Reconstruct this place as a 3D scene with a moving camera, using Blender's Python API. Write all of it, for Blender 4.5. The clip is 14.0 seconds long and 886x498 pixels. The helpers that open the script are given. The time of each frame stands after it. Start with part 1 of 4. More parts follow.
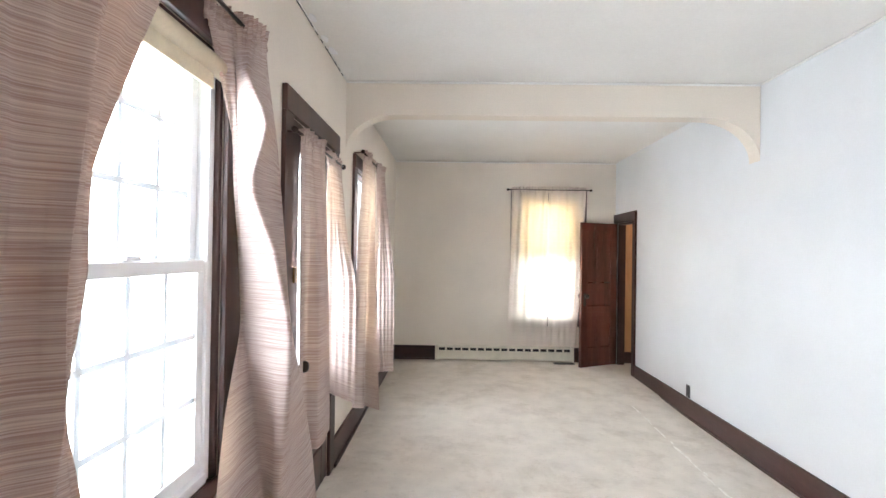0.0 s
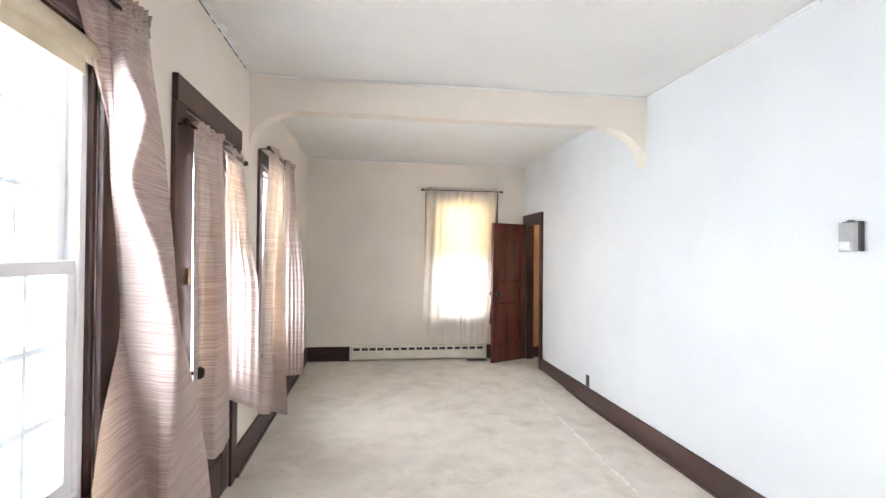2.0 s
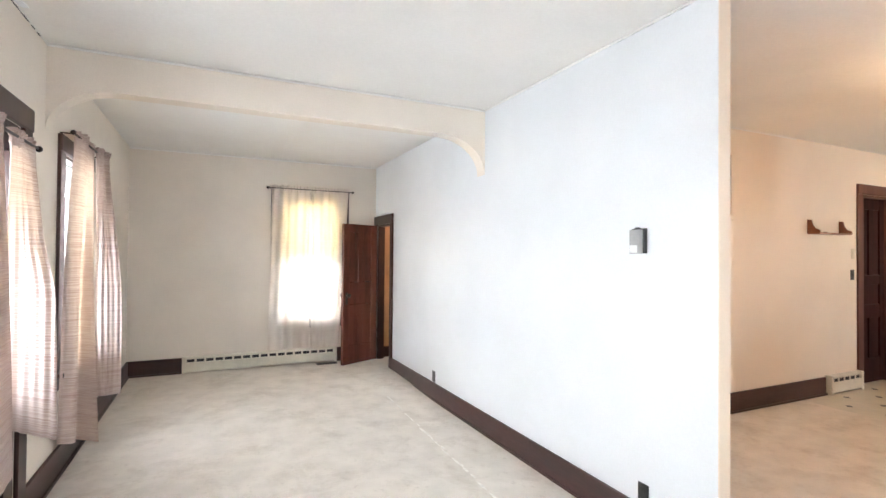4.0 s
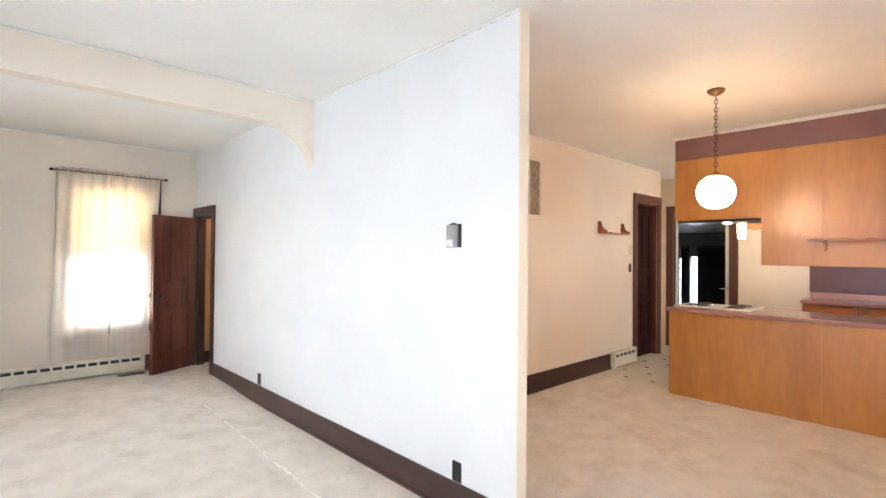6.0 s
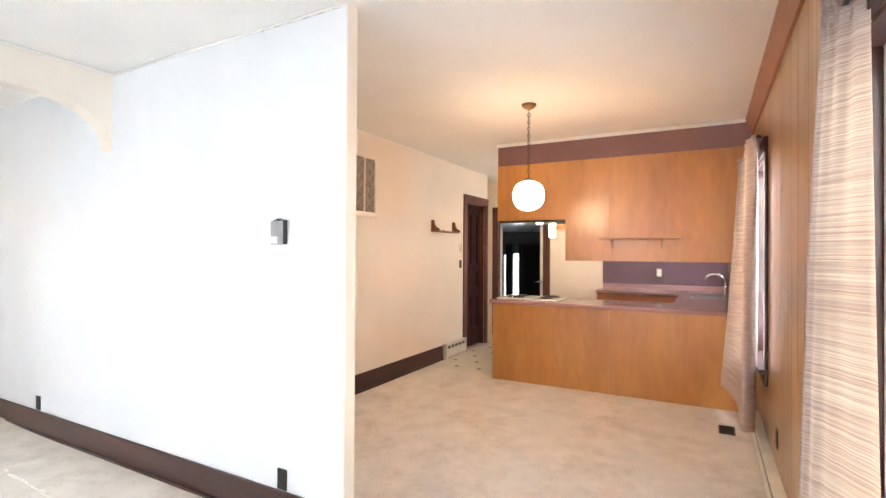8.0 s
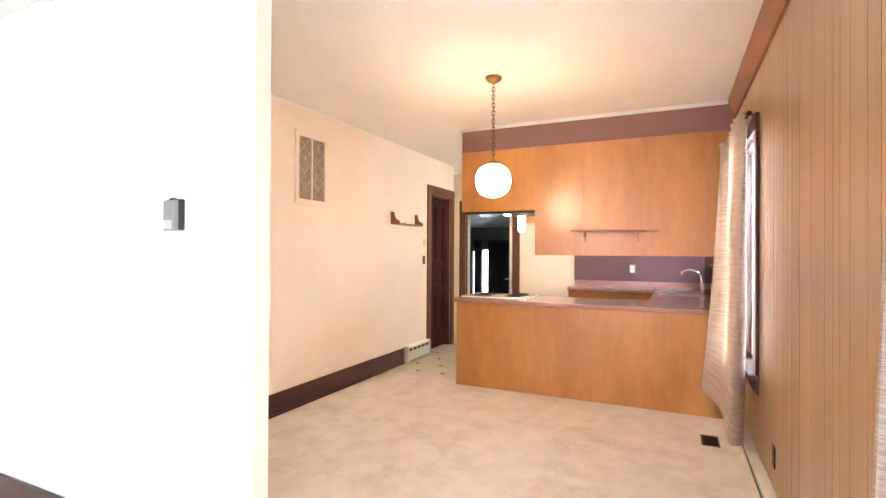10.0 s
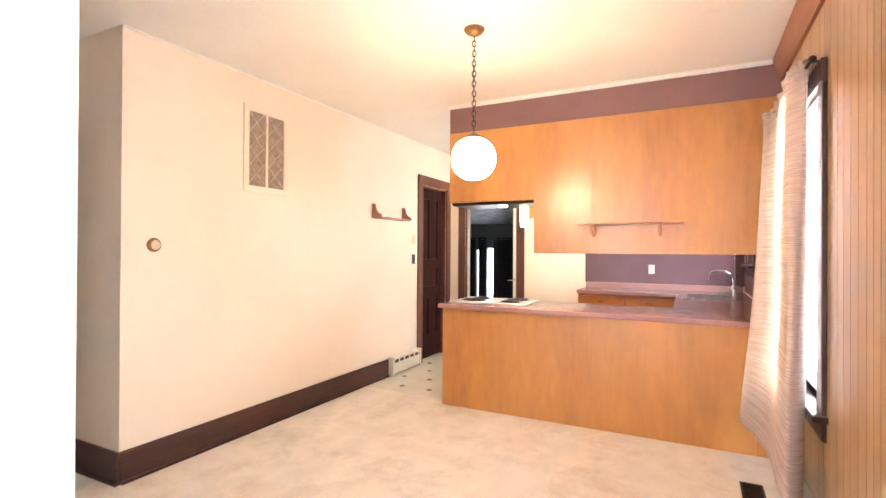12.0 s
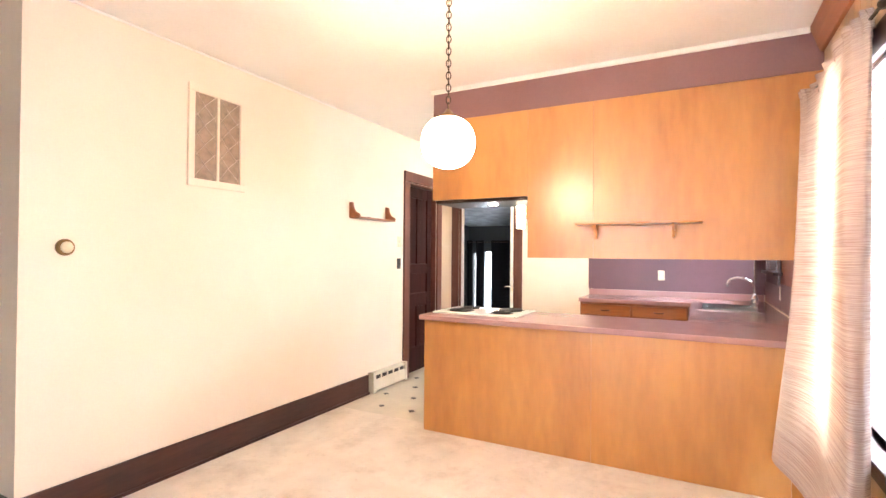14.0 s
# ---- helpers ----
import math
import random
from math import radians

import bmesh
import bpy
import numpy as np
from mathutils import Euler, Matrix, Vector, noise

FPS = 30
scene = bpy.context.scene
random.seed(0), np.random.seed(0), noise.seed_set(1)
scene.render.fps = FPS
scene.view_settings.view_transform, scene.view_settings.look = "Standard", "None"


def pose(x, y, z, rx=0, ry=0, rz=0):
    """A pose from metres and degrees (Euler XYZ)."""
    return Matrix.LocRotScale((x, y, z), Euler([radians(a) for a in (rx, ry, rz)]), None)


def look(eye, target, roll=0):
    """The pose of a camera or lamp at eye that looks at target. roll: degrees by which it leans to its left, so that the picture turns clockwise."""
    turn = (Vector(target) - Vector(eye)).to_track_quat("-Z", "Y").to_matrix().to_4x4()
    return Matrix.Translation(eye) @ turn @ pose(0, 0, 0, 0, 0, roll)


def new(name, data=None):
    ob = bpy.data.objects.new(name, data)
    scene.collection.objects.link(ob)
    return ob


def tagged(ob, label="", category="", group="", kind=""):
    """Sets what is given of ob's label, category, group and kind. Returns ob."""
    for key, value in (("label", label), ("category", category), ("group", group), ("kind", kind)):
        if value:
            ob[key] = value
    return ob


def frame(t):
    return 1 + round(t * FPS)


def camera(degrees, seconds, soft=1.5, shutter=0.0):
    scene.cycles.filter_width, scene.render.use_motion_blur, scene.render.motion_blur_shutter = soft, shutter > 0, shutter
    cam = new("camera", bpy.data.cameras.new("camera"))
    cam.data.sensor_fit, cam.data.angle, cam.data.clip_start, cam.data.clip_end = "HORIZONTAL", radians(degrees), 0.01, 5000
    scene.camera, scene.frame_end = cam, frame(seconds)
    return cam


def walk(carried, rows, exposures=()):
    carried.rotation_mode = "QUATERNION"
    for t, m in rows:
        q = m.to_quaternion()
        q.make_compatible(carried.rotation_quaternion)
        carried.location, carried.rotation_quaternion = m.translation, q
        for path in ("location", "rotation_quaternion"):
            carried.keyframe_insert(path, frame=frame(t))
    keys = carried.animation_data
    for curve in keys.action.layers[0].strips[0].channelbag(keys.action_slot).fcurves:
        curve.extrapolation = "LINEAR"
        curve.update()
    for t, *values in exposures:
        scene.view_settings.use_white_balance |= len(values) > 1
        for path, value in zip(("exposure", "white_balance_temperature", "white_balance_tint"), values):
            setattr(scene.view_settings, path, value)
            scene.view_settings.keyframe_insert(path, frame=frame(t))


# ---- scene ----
# the camera: seconds, place in metres, then yaw, pitch and roll in degrees
cam = camera(84.46, 14.0)
ROWS = [
    (0, 0.8210, 0.1293, 1.4632, 1.120, 0.441, -0.864),
    (0.5, 0.8381, 0.1214, 1.4581, 0.838, 0.520, -0.746),
    (1, 0.8649, 0.1077, 1.4587, 0.005, 0.558, -0.746),
    (1.5, 0.8835, 0.0992, 1.4594, -3.660, 0.566, -0.699),
    (2, 0.8942, 0.1024, 1.4591, -8.213, 0.572, -0.581),
    (2.5, 0.9174, 0.0926, 1.4686, -12.502, 0.532, -0.693),
    (3, 0.9303, 0.0735, 1.4674, -16.809, 0.506, -0.636),
    (3.2, 0.9321, 0.0995, 1.4696, -18.494, 0.629, -0.604),
    (5.3, 1.0220, -0.0024, 1.4555, -36.513, 0.606, -0.511),
    (5.5, 1.0342, 0.0109, 1.4499, -38.520, 0.659, -0.538),
    (6, 1.0490, 0.0003, 1.4462, -43.227, 0.663, -0.554),
    (6.5, 1.0623, -0.0106, 1.4443, -47.997, 0.623, -0.484),
    (7, 1.0803, -0.0236, 1.4413, -52.656, 0.594, -0.404),
    (7.5, 1.0893, -0.0426, 1.4408, -57.292, 0.600, -0.368),
    (8, 1.0980, -0.0578, 1.4462, -61.546, 0.504, -0.362),
    (8.5, 1.1175, -0.0417, 1.4380, -64.512, 0.394, -0.377),
    (8.7, 1.1575, -0.0379, 1.4292, -64.836, 0.364, -0.352),
    (11, 2.0221, 0.1038, 1.3993, -64.266, 0.231, -0.245),
    (11.5, 2.2203, 0.1028, 1.3981, -63.502, 0.126, -0.291),
    (12, 2.4184, 0.1097, 1.3865, -62.809, 0.267, -0.335),
    (12.5, 2.5729, 0.1380, 1.3808, -62.508, 0.353, -0.419),
    (13, 2.7379, 0.1923, 1.3791, -62.400, 0.337, -0.463),
    (13.5, 2.8763, 0.2182, 1.3916, -62.324, 0.454, -0.451),
    (14, 2.9778, 0.1906, 1.3935, -62.232, 0.649, -0.447),
]
walk(cam, [(t, pose(x, y, z, 90 + pitch, roll, yaw)) for t, x, y, z, yaw, pitch, roll in ROWS],
     [(0, 0.05, 6380, 10), (1.5, 0.12, 6380, 10), (3, 0.24, 6380, 10), (5.5, 0.22, 6450, 10), (8.5, 0.48, 6420, 10), (11, 0.91, 6380, 10), (14, 1.26, 6080, 10)])

# ---- world, sun, window light ----
world = bpy.data.worlds.new("sky")
scene.world = world
world.use_nodes = True
_wn = world.node_tree
_sky = _wn.nodes.new("ShaderNodeTexSky")
_sky.sky_type = "NISHITA"
_sky.sun_disc = False
_sky.sun_elevation = radians(38)
_sky.sun_rotation = radians(250)
_wn.links.new(_sky.outputs[0], _wn.nodes["Background"].inputs[0])
_wn.nodes["Background"].inputs[1].default_value = 0.15

_sl = bpy.data.lights.new("sun", "SUN")
_sl.energy, _sl.angle, _sl.color = 1.2, radians(12), (1.0, 0.96, 0.9)
sun = new("sun", _sl)
sun.matrix_world = look((-20, -7, 16.5), (0, 0, 0))

DAY = (0.86, 0.92, 1.0)


def window_light(name, centre, aim, w, h, watts):
    """Sky light that enters by one opening."""
    la = bpy.data.lights.new(name, "AREA")
    la.shape, la.size, la.size_y, la.energy, la.color = "RECTANGLE", w, h, watts, DAY
    ob = new(name, la)
    ob.matrix_world = look(centre, (centre[0] + aim[0], centre[1] + aim[1], centre[2] + aim[2]))
    return ob


# plan, in metres
XL, XW, XW2, XH, YF, YK, YH, YS, XE, H = 0.02, 3.042, 3.125, 4.115, 6.846, 3.124, 3.80, -0.435, 9.22, 2.722
XU, XP, YB = 6.438, 6.364, 3.711

window_light("window_light", (-0.16, 1.375, 1.40), (1, 0, -0.12), 0.75, 1.35, 36)
window_light("window_light", (-0.16, 2.93, 1.37), (1, 0, -0.12), 0.55, 1.15, 26)
window_light("window_light", (-0.16, 4.52, 1.40), (1, 0, -0.12), 0.62, 1.35, 52)
window_light("window_light", (2.13, 7.03, 1.40), (0, -1, -0.12), 0.75, 1.45, 145)
window_light("window_light", (5.68, -0.62, 1.41), (0, 1, -0.12), 0.66, 1.45, 100)
window_light("window_light", (2.30, -0.62, 1.36), (0, 1, -0.12), 1.05, 1.35, 26)
window_light("window_light", (8.57, -0.62, 1.65), (0, 1, -0.12), 0.65, 0.7, 24)
window_light("window_light", (11.62, 3.70, 0.6), (-1, 0, 0), 0.16, 1.5, 10)

# added unseen fill in the wood-lined closet; light falls out past the open door
_cl = bpy.data.lights.new("closet_fill", "POINT")
_cl.energy, _cl.color, _cl.shadow_soft_size = 14.0, (1.0, 0.82, 0.62), 0.04
new("closet_fill", _cl).location = (3.215, 5.55, 2.2)


# ---- materials ----
def mat(name, base, rough=0.6, var=0.12, scale=3.0, fine=60.0, bump=0.1, metal=0.0, stretch=(1, 1, 1), dark=None, spec=0.5, coat=0.0, bumpd=0.004):
    """Procedural surface: a base colour that drifts at two scales, with a fine relief."""
    m = bpy.data.materials.new(name)
    m.use_nodes = True
    nt = m.node_tree
    b = nt.nodes["Principled BSDF"]
    tc, mp = nt.nodes.new("ShaderNodeTexCoord"), nt.nodes.new("ShaderNodeMapping")
    nt.links.new(tc.outputs["Object"], mp.inputs[0])
    mp.inputs["Scale"].default_value = stretch
    n1, n2 = nt.nodes.new("ShaderNodeTexNoise"), nt.nodes.new("ShaderNodeTexNoise")
    n1.inputs["Scale"].default_value, n2.inputs["Scale"].default_value = scale, fine
    n1.inputs["Detail"].default_value, n2.inputs["Detail"].default_value = 6, 4
    for n in (n1, n2):
        nt.links.new(mp.outputs[0], n.inputs["Vector"])
    mix = nt.nodes.new("ShaderNodeMath")
    mix.operation = "MULTIPLY_ADD"
    nt.links.new(n2.outputs[0], mix.inputs[0])
    mix.inputs[1].default_value = 0.4
    nt.links.new(n1.outputs[0], mix.inputs[2])
    ramp = nt.nodes.new("ShaderNodeValToRGB")
    lo = dark or tuple(c * (1 - 2 * var) for c in base)
    hi = tuple(min(1, c * (1 + var)) for c in base)
    ramp.color_ramp.elements[0].position, ramp.color_ramp.elements[0].color = 0.45, (*lo, 1)
    ramp.color_ramp.elements[1].position, ramp.color_ramp.elements[1].color = 0.85, (*hi, 1)
    nt.links.new(mix.outputs[0], ramp.inputs[0])
    nt.links.new(ramp.outputs[0], b.inputs["Base Color"])
    b.inputs["Roughness"].default_value, b.inputs["Metallic"].default_value = rough, metal
    b.inputs["Specular IOR Level"].default_value = spec
    b.inputs["Coat Weight"].default_value = coat
    b.inputs["Coat Roughness"].default_value = 0.32
    if bump:
        bp = nt.nodes.new("ShaderNodeBump")
        bp.inputs["Strength"].default_value, bp.inputs["Distance"].default_value = bump, bumpd
        nt.links.new(n2.outputs[0], bp.inputs["Height"])
        nt.links.new(bp.outputs[0], b.inputs["Normal"])
    return m


def carpet_mat(name, a, b_, stain):
    """Worn pile carpet: tufts, traffic wear and blotchy stains."""
    m = mat(name, a, 0.95, 0.06, 5.5, 260, 0.6, dark=b_, spec=0.1, bumpd=0.006)
    nt = m.node_tree
    bs = nt.nodes["Principled BSDF"]
    old = bs.inputs["Base Color"].links[0].from_socket
    tc = nt.nodes.new("ShaderNodeTexCoord")
    n = nt.nodes.new("ShaderNodeTexNoise")
    n.inputs["Scale"].default_value, n.inputs["Detail"].default_value, n.inputs["Distortion"].default_value = 2.3, 13, 0.25
    nt.links.new(tc.outputs["Object"], n.inputs["Vector"])
    r = nt.nodes.new("ShaderNodeValToRGB")
    r.color_ramp.elements[0].position, r.color_ramp.elements[1].position = 0.50, 0.66
    r.color_ramp.elements[0].color, r.color_ramp.elements[1].color = (0, 0, 0, 1), (0.40, 0.40, 0.40, 1)
    n.inputs["Roughness"].default_value = 0.76
    nt.links.new(n.outputs[0], r.inputs[0])
    mx = nt.nodes.new("ShaderNodeMix")
    mx.data_type = "RGBA"
    nt.links.new(r.outputs[0], mx.inputs[0])
    nt.links.new(old, mx.inputs[6])
    mx.inputs[7].default_value = (*stain, 1)
    n3 = nt.nodes.new("ShaderNodeTexNoise")
    n3.inputs["Scale"].default_value, n3.inputs["Detail"].default_value, n3.inputs["Roughness"].default_value = 21, 9, 0.72
    nt.links.new(tc.outputs["Object"], n3.inputs["Vector"])
    r3 = nt.nodes.new("ShaderNodeValToRGB")
    r3.color_ramp.elements[0].position, r3.color_ramp.elements[1].position = 0.565, 0.72
    r3.color_ramp.elements[0].color, r3.color_ramp.elements[1].color = (0, 0, 0, 1), (0.34, 0.34, 0.34, 1)
    nt.links.new(n3.outputs[0], r3.inputs[0])
    mx3 = nt.nodes.new("ShaderNodeMix")
    mx3.data_type = "RGBA"
    nt.links.new(r3.outputs[0], mx3.inputs[0])
    nt.links.new(mx.outputs[2], mx3.inputs[6])
    mx3.inputs[7].default_value = (*[c * 0.8 for c in stain], 1)
    nt.links.new(mx3.outputs[2], bs.inputs["Base Color"])
    return m


def cloth_mat(name, light, dark, through_amount, tint_=(1.0, 0.90, 0.72)):
    """Slub-woven curtain cloth with thin streaks across, partly translucent."""
    m = bpy.data.materials.new(name)
    m.use_nodes = True
    nt = m.node_tree
    b, out = nt.nodes["Principled BSDF"], nt.nodes["Material Output"]
    tc, mp = nt.nodes.new("ShaderNodeTexCoord"), nt.nodes.new("ShaderNodeMapping")
    nt.links.new(tc.outputs["UV"], mp.inputs[0])
    mp.inputs["Scale"].default_value = (2.6, 330, 1)
    n = nt.nodes.new("ShaderNodeTexNoise")
    n.inputs["Scale"].default_value, n.inputs["Detail"].default_value = 1.0, 5
    nt.links.new(mp.outputs[0], n.inputs["Vector"])
    r = nt.nodes.new("ShaderNodeValToRGB")
    r.color_ramp.elements[0].position, r.color_ramp.elements[0].color = 0.36, (*dark, 1)
    r.color_ramp.elements[1].position, r.color_ramp.elements[1].color = 0.66, (*light, 1)
    mp2, n2, av = nt.nodes.new("ShaderNodeMapping"), nt.nodes.new("ShaderNodeTexNoise"), nt.nodes.new("ShaderNodeMath")
    mp2.inputs["Scale"].default_value = (0.9, 34, 1)
    n2.inputs["Scale"].default_value, n2.inputs["Detail"].default_value = 1.0, 3
    nt.links.new(tc.outputs["UV"], mp2.inputs[0])
    nt.links.new(mp2.outputs[0], n2.inputs["Vector"])
    av.operation = "MULTIPLY_ADD"
    av.inputs[1].default_value = 0.22
    sub_ = nt.nodes.new("ShaderNodeMath")
    sub_.operation = "SUBTRACT"
    sub_.inputs[1].default_value = 0.11
    nt.links.new(n2.outputs[0], av.inputs[0])
    nt.links.new(n.outputs[0], av.inputs[2])
    nt.links.new(av.outputs[0], sub_.inputs[0])
    nt.links.new(sub_.outputs[0], r.inputs[0])
    nt.links.new(r.outputs[0], b.inputs["Base Color"])
    b.inputs["Roughness"].default_value, b.inputs["Specular IOR Level"].default_value = 0.85, 0.15
    bp = nt.nodes.new("ShaderNodeBump")
    bp.inputs["Strength"].default_value, bp.inputs["Distance"].default_value = 0.35, 0.003
    nt.links.new(n.outputs[0], bp.inputs["Height"])
    nt.links.new(bp.outputs[0], b.inputs["Normal"])
    tr = nt.nodes.new("ShaderNodeBsdfTranslucent")
    tint = nt.nodes.new("ShaderNodeMix")
    tint.data_type, tint.blend_type = "RGBA", "MULTIPLY"
    tint.inputs[0].default_value = 1.0
    tint.inputs[7].default_value = (*tint_, 1)
    nt.links.new(r.outputs[0], tint.inputs[6])
    nt.links.new(tint.outputs[2], tr.inputs[0])
    mx = nt.nodes.new("ShaderNodeMixShader")
    mx.inputs[0].default_value = through_amount
    nt.links.new(b.outputs[0], mx.inputs[1])
    nt.links.new(tr.outputs[0], mx.inputs[2])
    nt.links.new(mx.outputs[0], out.inputs[0])
    return m


def wood_mat(name, base, dark, rough=0.35, grain=(1, 1, 0.12), scale=9.0, coat=0.0, bump=0.08, by_piece=False):
    """Wood with long grain, stretched along one axis."""
    m = mat(name, base, rough, 0.1, scale, scale * 9, bump, stretch=grain, dark=dark, coat=coat, bumpd=0.002)
    if by_piece:
        nt = m.node_tree
        bs = nt.nodes["Principled BSDF"]
        old = bs.inputs["Base Color"].links[0].from_socket
        oi, hs, mm = nt.nodes.new("ShaderNodeObjectInfo"), nt.nodes.new("ShaderNodeHueSaturation"), nt.nodes.new("ShaderNodeMapRange")
        mm.inputs[3].default_value, mm.inputs[4].default_value = 0.86, 1.1
        nt.links.new(oi.outputs["Random"], mm.inputs[0])
        nt.links.new(mm.outputs[0], hs.inputs["Value"])
        nt.links.new(old, hs.inputs["Color"])
        nt.links.new(hs.outputs[0], bs.inputs["Base Color"])
    return m


def glass_mat(name):
    m = bpy.data.materials.new(name)
    m.use_nodes = True
    b = m.node_tree.nodes["Principled BSDF"]
    b.inputs["Transmission Weight"].default_value, b.inputs["Roughness"].default_value, b.inputs["IOR"].default_value = 1.0, 0.0, 1.05
    b.inputs["Base Color"].default_value = (0.97, 0.99, 1, 1)
    return m


def glow_mat(name, colour, strength):
    m = bpy.data.materials.new(name)
    m.use_nodes = True
    b = m.node_tree.nodes["Principled BSDF"]
    b.inputs["Base Color"].default_value = (0.9, 0.88, 0.82, 1)
    b.inputs["Emission Color"].default_value, b.inputs["Emission Strength"].default_value = (*colour, 1), strength
    b.inputs["Roughness"].default_value = 0.2
    return m


M_WHITE = mat("white_wall_paint", (0.745, 0.755, 0.765), 0.40, 0.03, 1.3, 90, 0.10)
M_CREAMW = mat("cream_wall_paint", (0.79, 0.715, 0.62), 0.6, 0.045, 1.1, 90, 0.12)
M_CREAMK = mat("kitchen_wall_paint", (0.82, 0.715, 0.59), 0.55, 0.035, 1.2, 90, 0.12)
M_CEIL = mat("ceiling_paint", (0.83, 0.81, 0.77), 0.75, 0.035, 0.9, 70, 0.2)
M_CARPET = carpet_mat("worn_carpet", (0.775, 0.71, 0.63), (0.71, 0.645, 0.565), (0.45, 0.365, 0.27))
M_DARKW = wood_mat("dark_stained_wood", (0.056, 0.021, 0.015), (0.018, 0.007, 0.006), 0.42, (1, 1, 0.1), 8, coat=0.08)
M_DARKH = wood_mat("dark_stained_trim", (0.060, 0.023, 0.019), (0.022, 0.009, 0.008), 0.42, (0.12, 0.12, 1), 8, coat=0.08)
M_REDW = wood_mat("red_brown_door_wood", (0.135, 0.042, 0.028), (0.055, 0.016, 0.011), 0.2, (1, 1, 0.1), 7, coat=1.0)
M_REDW.node_tree.nodes["Principled BSDF"].inputs["Coat Roughness"].default_value = 0.24
M_REDC = wood_mat("red_brown_casing_wood", (0.13, 0.045, 0.032), (0.06, 0.02, 0.014), 0.42, (1, 1, 0.1), 7, coat=0.1)
# wood of the kitchen side door, doorway shade mixed into its colour
M_SHADEW = wood_mat("shaded_red_door_wood", (0.034, 0.011, 0.010), (0.014, 0.005, 0.005), 0.5, (1, 1, 0.1), 7)
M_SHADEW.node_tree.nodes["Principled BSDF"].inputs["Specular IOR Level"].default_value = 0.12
M_PLY = wood_mat("honey_plywood", (0.515, 0.230, 0.053), (0.375, 0.143, 0.029), 0.34, (0.9, 0.9, 0.22), 2.4, coat=1.0)
M_PANEL = wood_mat("wall_panel_wood", (0.43, 0.26, 0.13), (0.32, 0.18, 0.085), 0.30, (1, 1, 0.06), 6, coat=0.3, by_piece=True)
M_PINE = wood_mat("pine_boards", (0.62, 0.36, 0.19), (0.46, 0.24, 0.12), 0.4, (1, 1, 0.1), 6)
M_DRAWER = wood_mat("red_honey_wood", (0.46, 0.165, 0.045), (0.33, 0.10, 0.025), 0.3, (1, 0.15, 1), 6, coat=0.4)
M_CORNICE = wood_mat("cornice_wood", (0.30, 0.11, 0.045), (0.19, 0.06, 0.025), 0.35, (0.1, 1, 1), 7)
M_SOFFIT = mat("plum_wall_paint", (0.225, 0.118, 0.115), 0.5, 0.06, 2, 90, 0.05)
M_PURPLE = mat("plum_laminate", (0.125, 0.062, 0.072), 0.3, 0.08, 2, 90, 0.05)
M_COUNTER = mat("plum_countertop", (0.38, 0.215, 0.20), 0.2, 0.03, 6, 160, 0.02)
M_VINYL = mat("cream_vinyl", (0.66, 0.60, 0.48), 0.28, 0.06, 5, 50, 0.05)
M_DOT = mat("black_vinyl_dot", (0.03, 0.025, 0.025), 0.3, 0.1, 9, 60, 0)
M_VPVC = mat("white_window_vinyl", (0.82, 0.83, 0.84), 0.35, 0.02, 3, 50, 0.02)
M_CREAMM = mat("cream_enamel", (0.70, 0.65, 0.54), 0.4, 0.06, 6, 80, 0.03)
M_WENAM = mat("white_enamel", (0.82, 0.80, 0.74), 0.2, 0.03, 8, 80, 0.0)
M_BLACKP = mat("black_plastic", (0.018, 0.017, 0.017), 0.35, 0.1, 20, 80, 0)
M_IVORY = mat("ivory_plastic", (0.66, 0.58, 0.42), 0.35, 0.04, 20, 80, 0)
M_CHROME = mat("chrome", (0.80, 0.80, 0.82), 0.12, 0.02, 20, 90, 0, metal=1)
M_STEEL = mat("brushed_steel", (0.72, 0.72, 0.72), 0.2, 0.06, 8, 120, 0.05, metal=1, stretch=(1, 12, 1))
M_SILVER = mat("pale_silver_paint", (0.62, 0.62, 0.62), 0.28, 0.04, 20, 90, 0, metal=0.95)
M_BRASS = mat("aged_brass", (0.26, 0.16, 0.07), 0.35, 0.15, 14, 90, 0.05, metal=1)
M_BRONZE = mat("dark_bronze", (0.05, 0.035, 0.028), 0.4, 0.15, 18, 90, 0.05, metal=0.8)
M_COIL = mat("burner_coil", (0.028, 0.026, 0.025), 0.6, 0.15, 30, 90, 0.1)
M_CLOTH = cloth_mat("streaked_curtain_cloth", (0.67, 0.575, 0.53), (0.41, 0.30, 0.268), 0.21, (1.0, 0.86, 0.60))
M_SHEER = cloth_mat("thin_cream_curtain_cloth", (0.82, 0.76, 0.71), (0.74, 0.67, 0.62), 0.38, (1.0, 0.93, 0.80))
M_BLIND = cloth_mat("yellowed_blind_cloth", (0.88, 0.86, 0.79), (0.85, 0.83, 0.75), 0.66, (1.0, 0.91, 0.76))
M_CLOTHD = cloth_mat("dark_curtain_cloth", (0.012, 0.012, 0.016), (0.006, 0.006, 0.009), 0.05)
M_HOODLAMP = glow_mat("lit_hood_lens", (1.0, 0.88, 0.70), 80.0)
M_TUBE = glow_mat("lit_cream_glass", (1.0, 0.80, 0.55), 75.0)
M_GLASS = glass_mat("window_glass")
M_GLOBE = glow_mat("lit_opal_glass", (1.0, 0.675, 0.415), 40.0)
M_HAZE = glow_mat("white_haze", (0.92, 0.96, 1.0), 3.0)
M_GRID = cloth_mat("thin_white_grid_plastic", (0.86, 0.87, 0.88), (0.84, 0.85, 0.86), 0.20, (0.95, 0.98, 1.0))
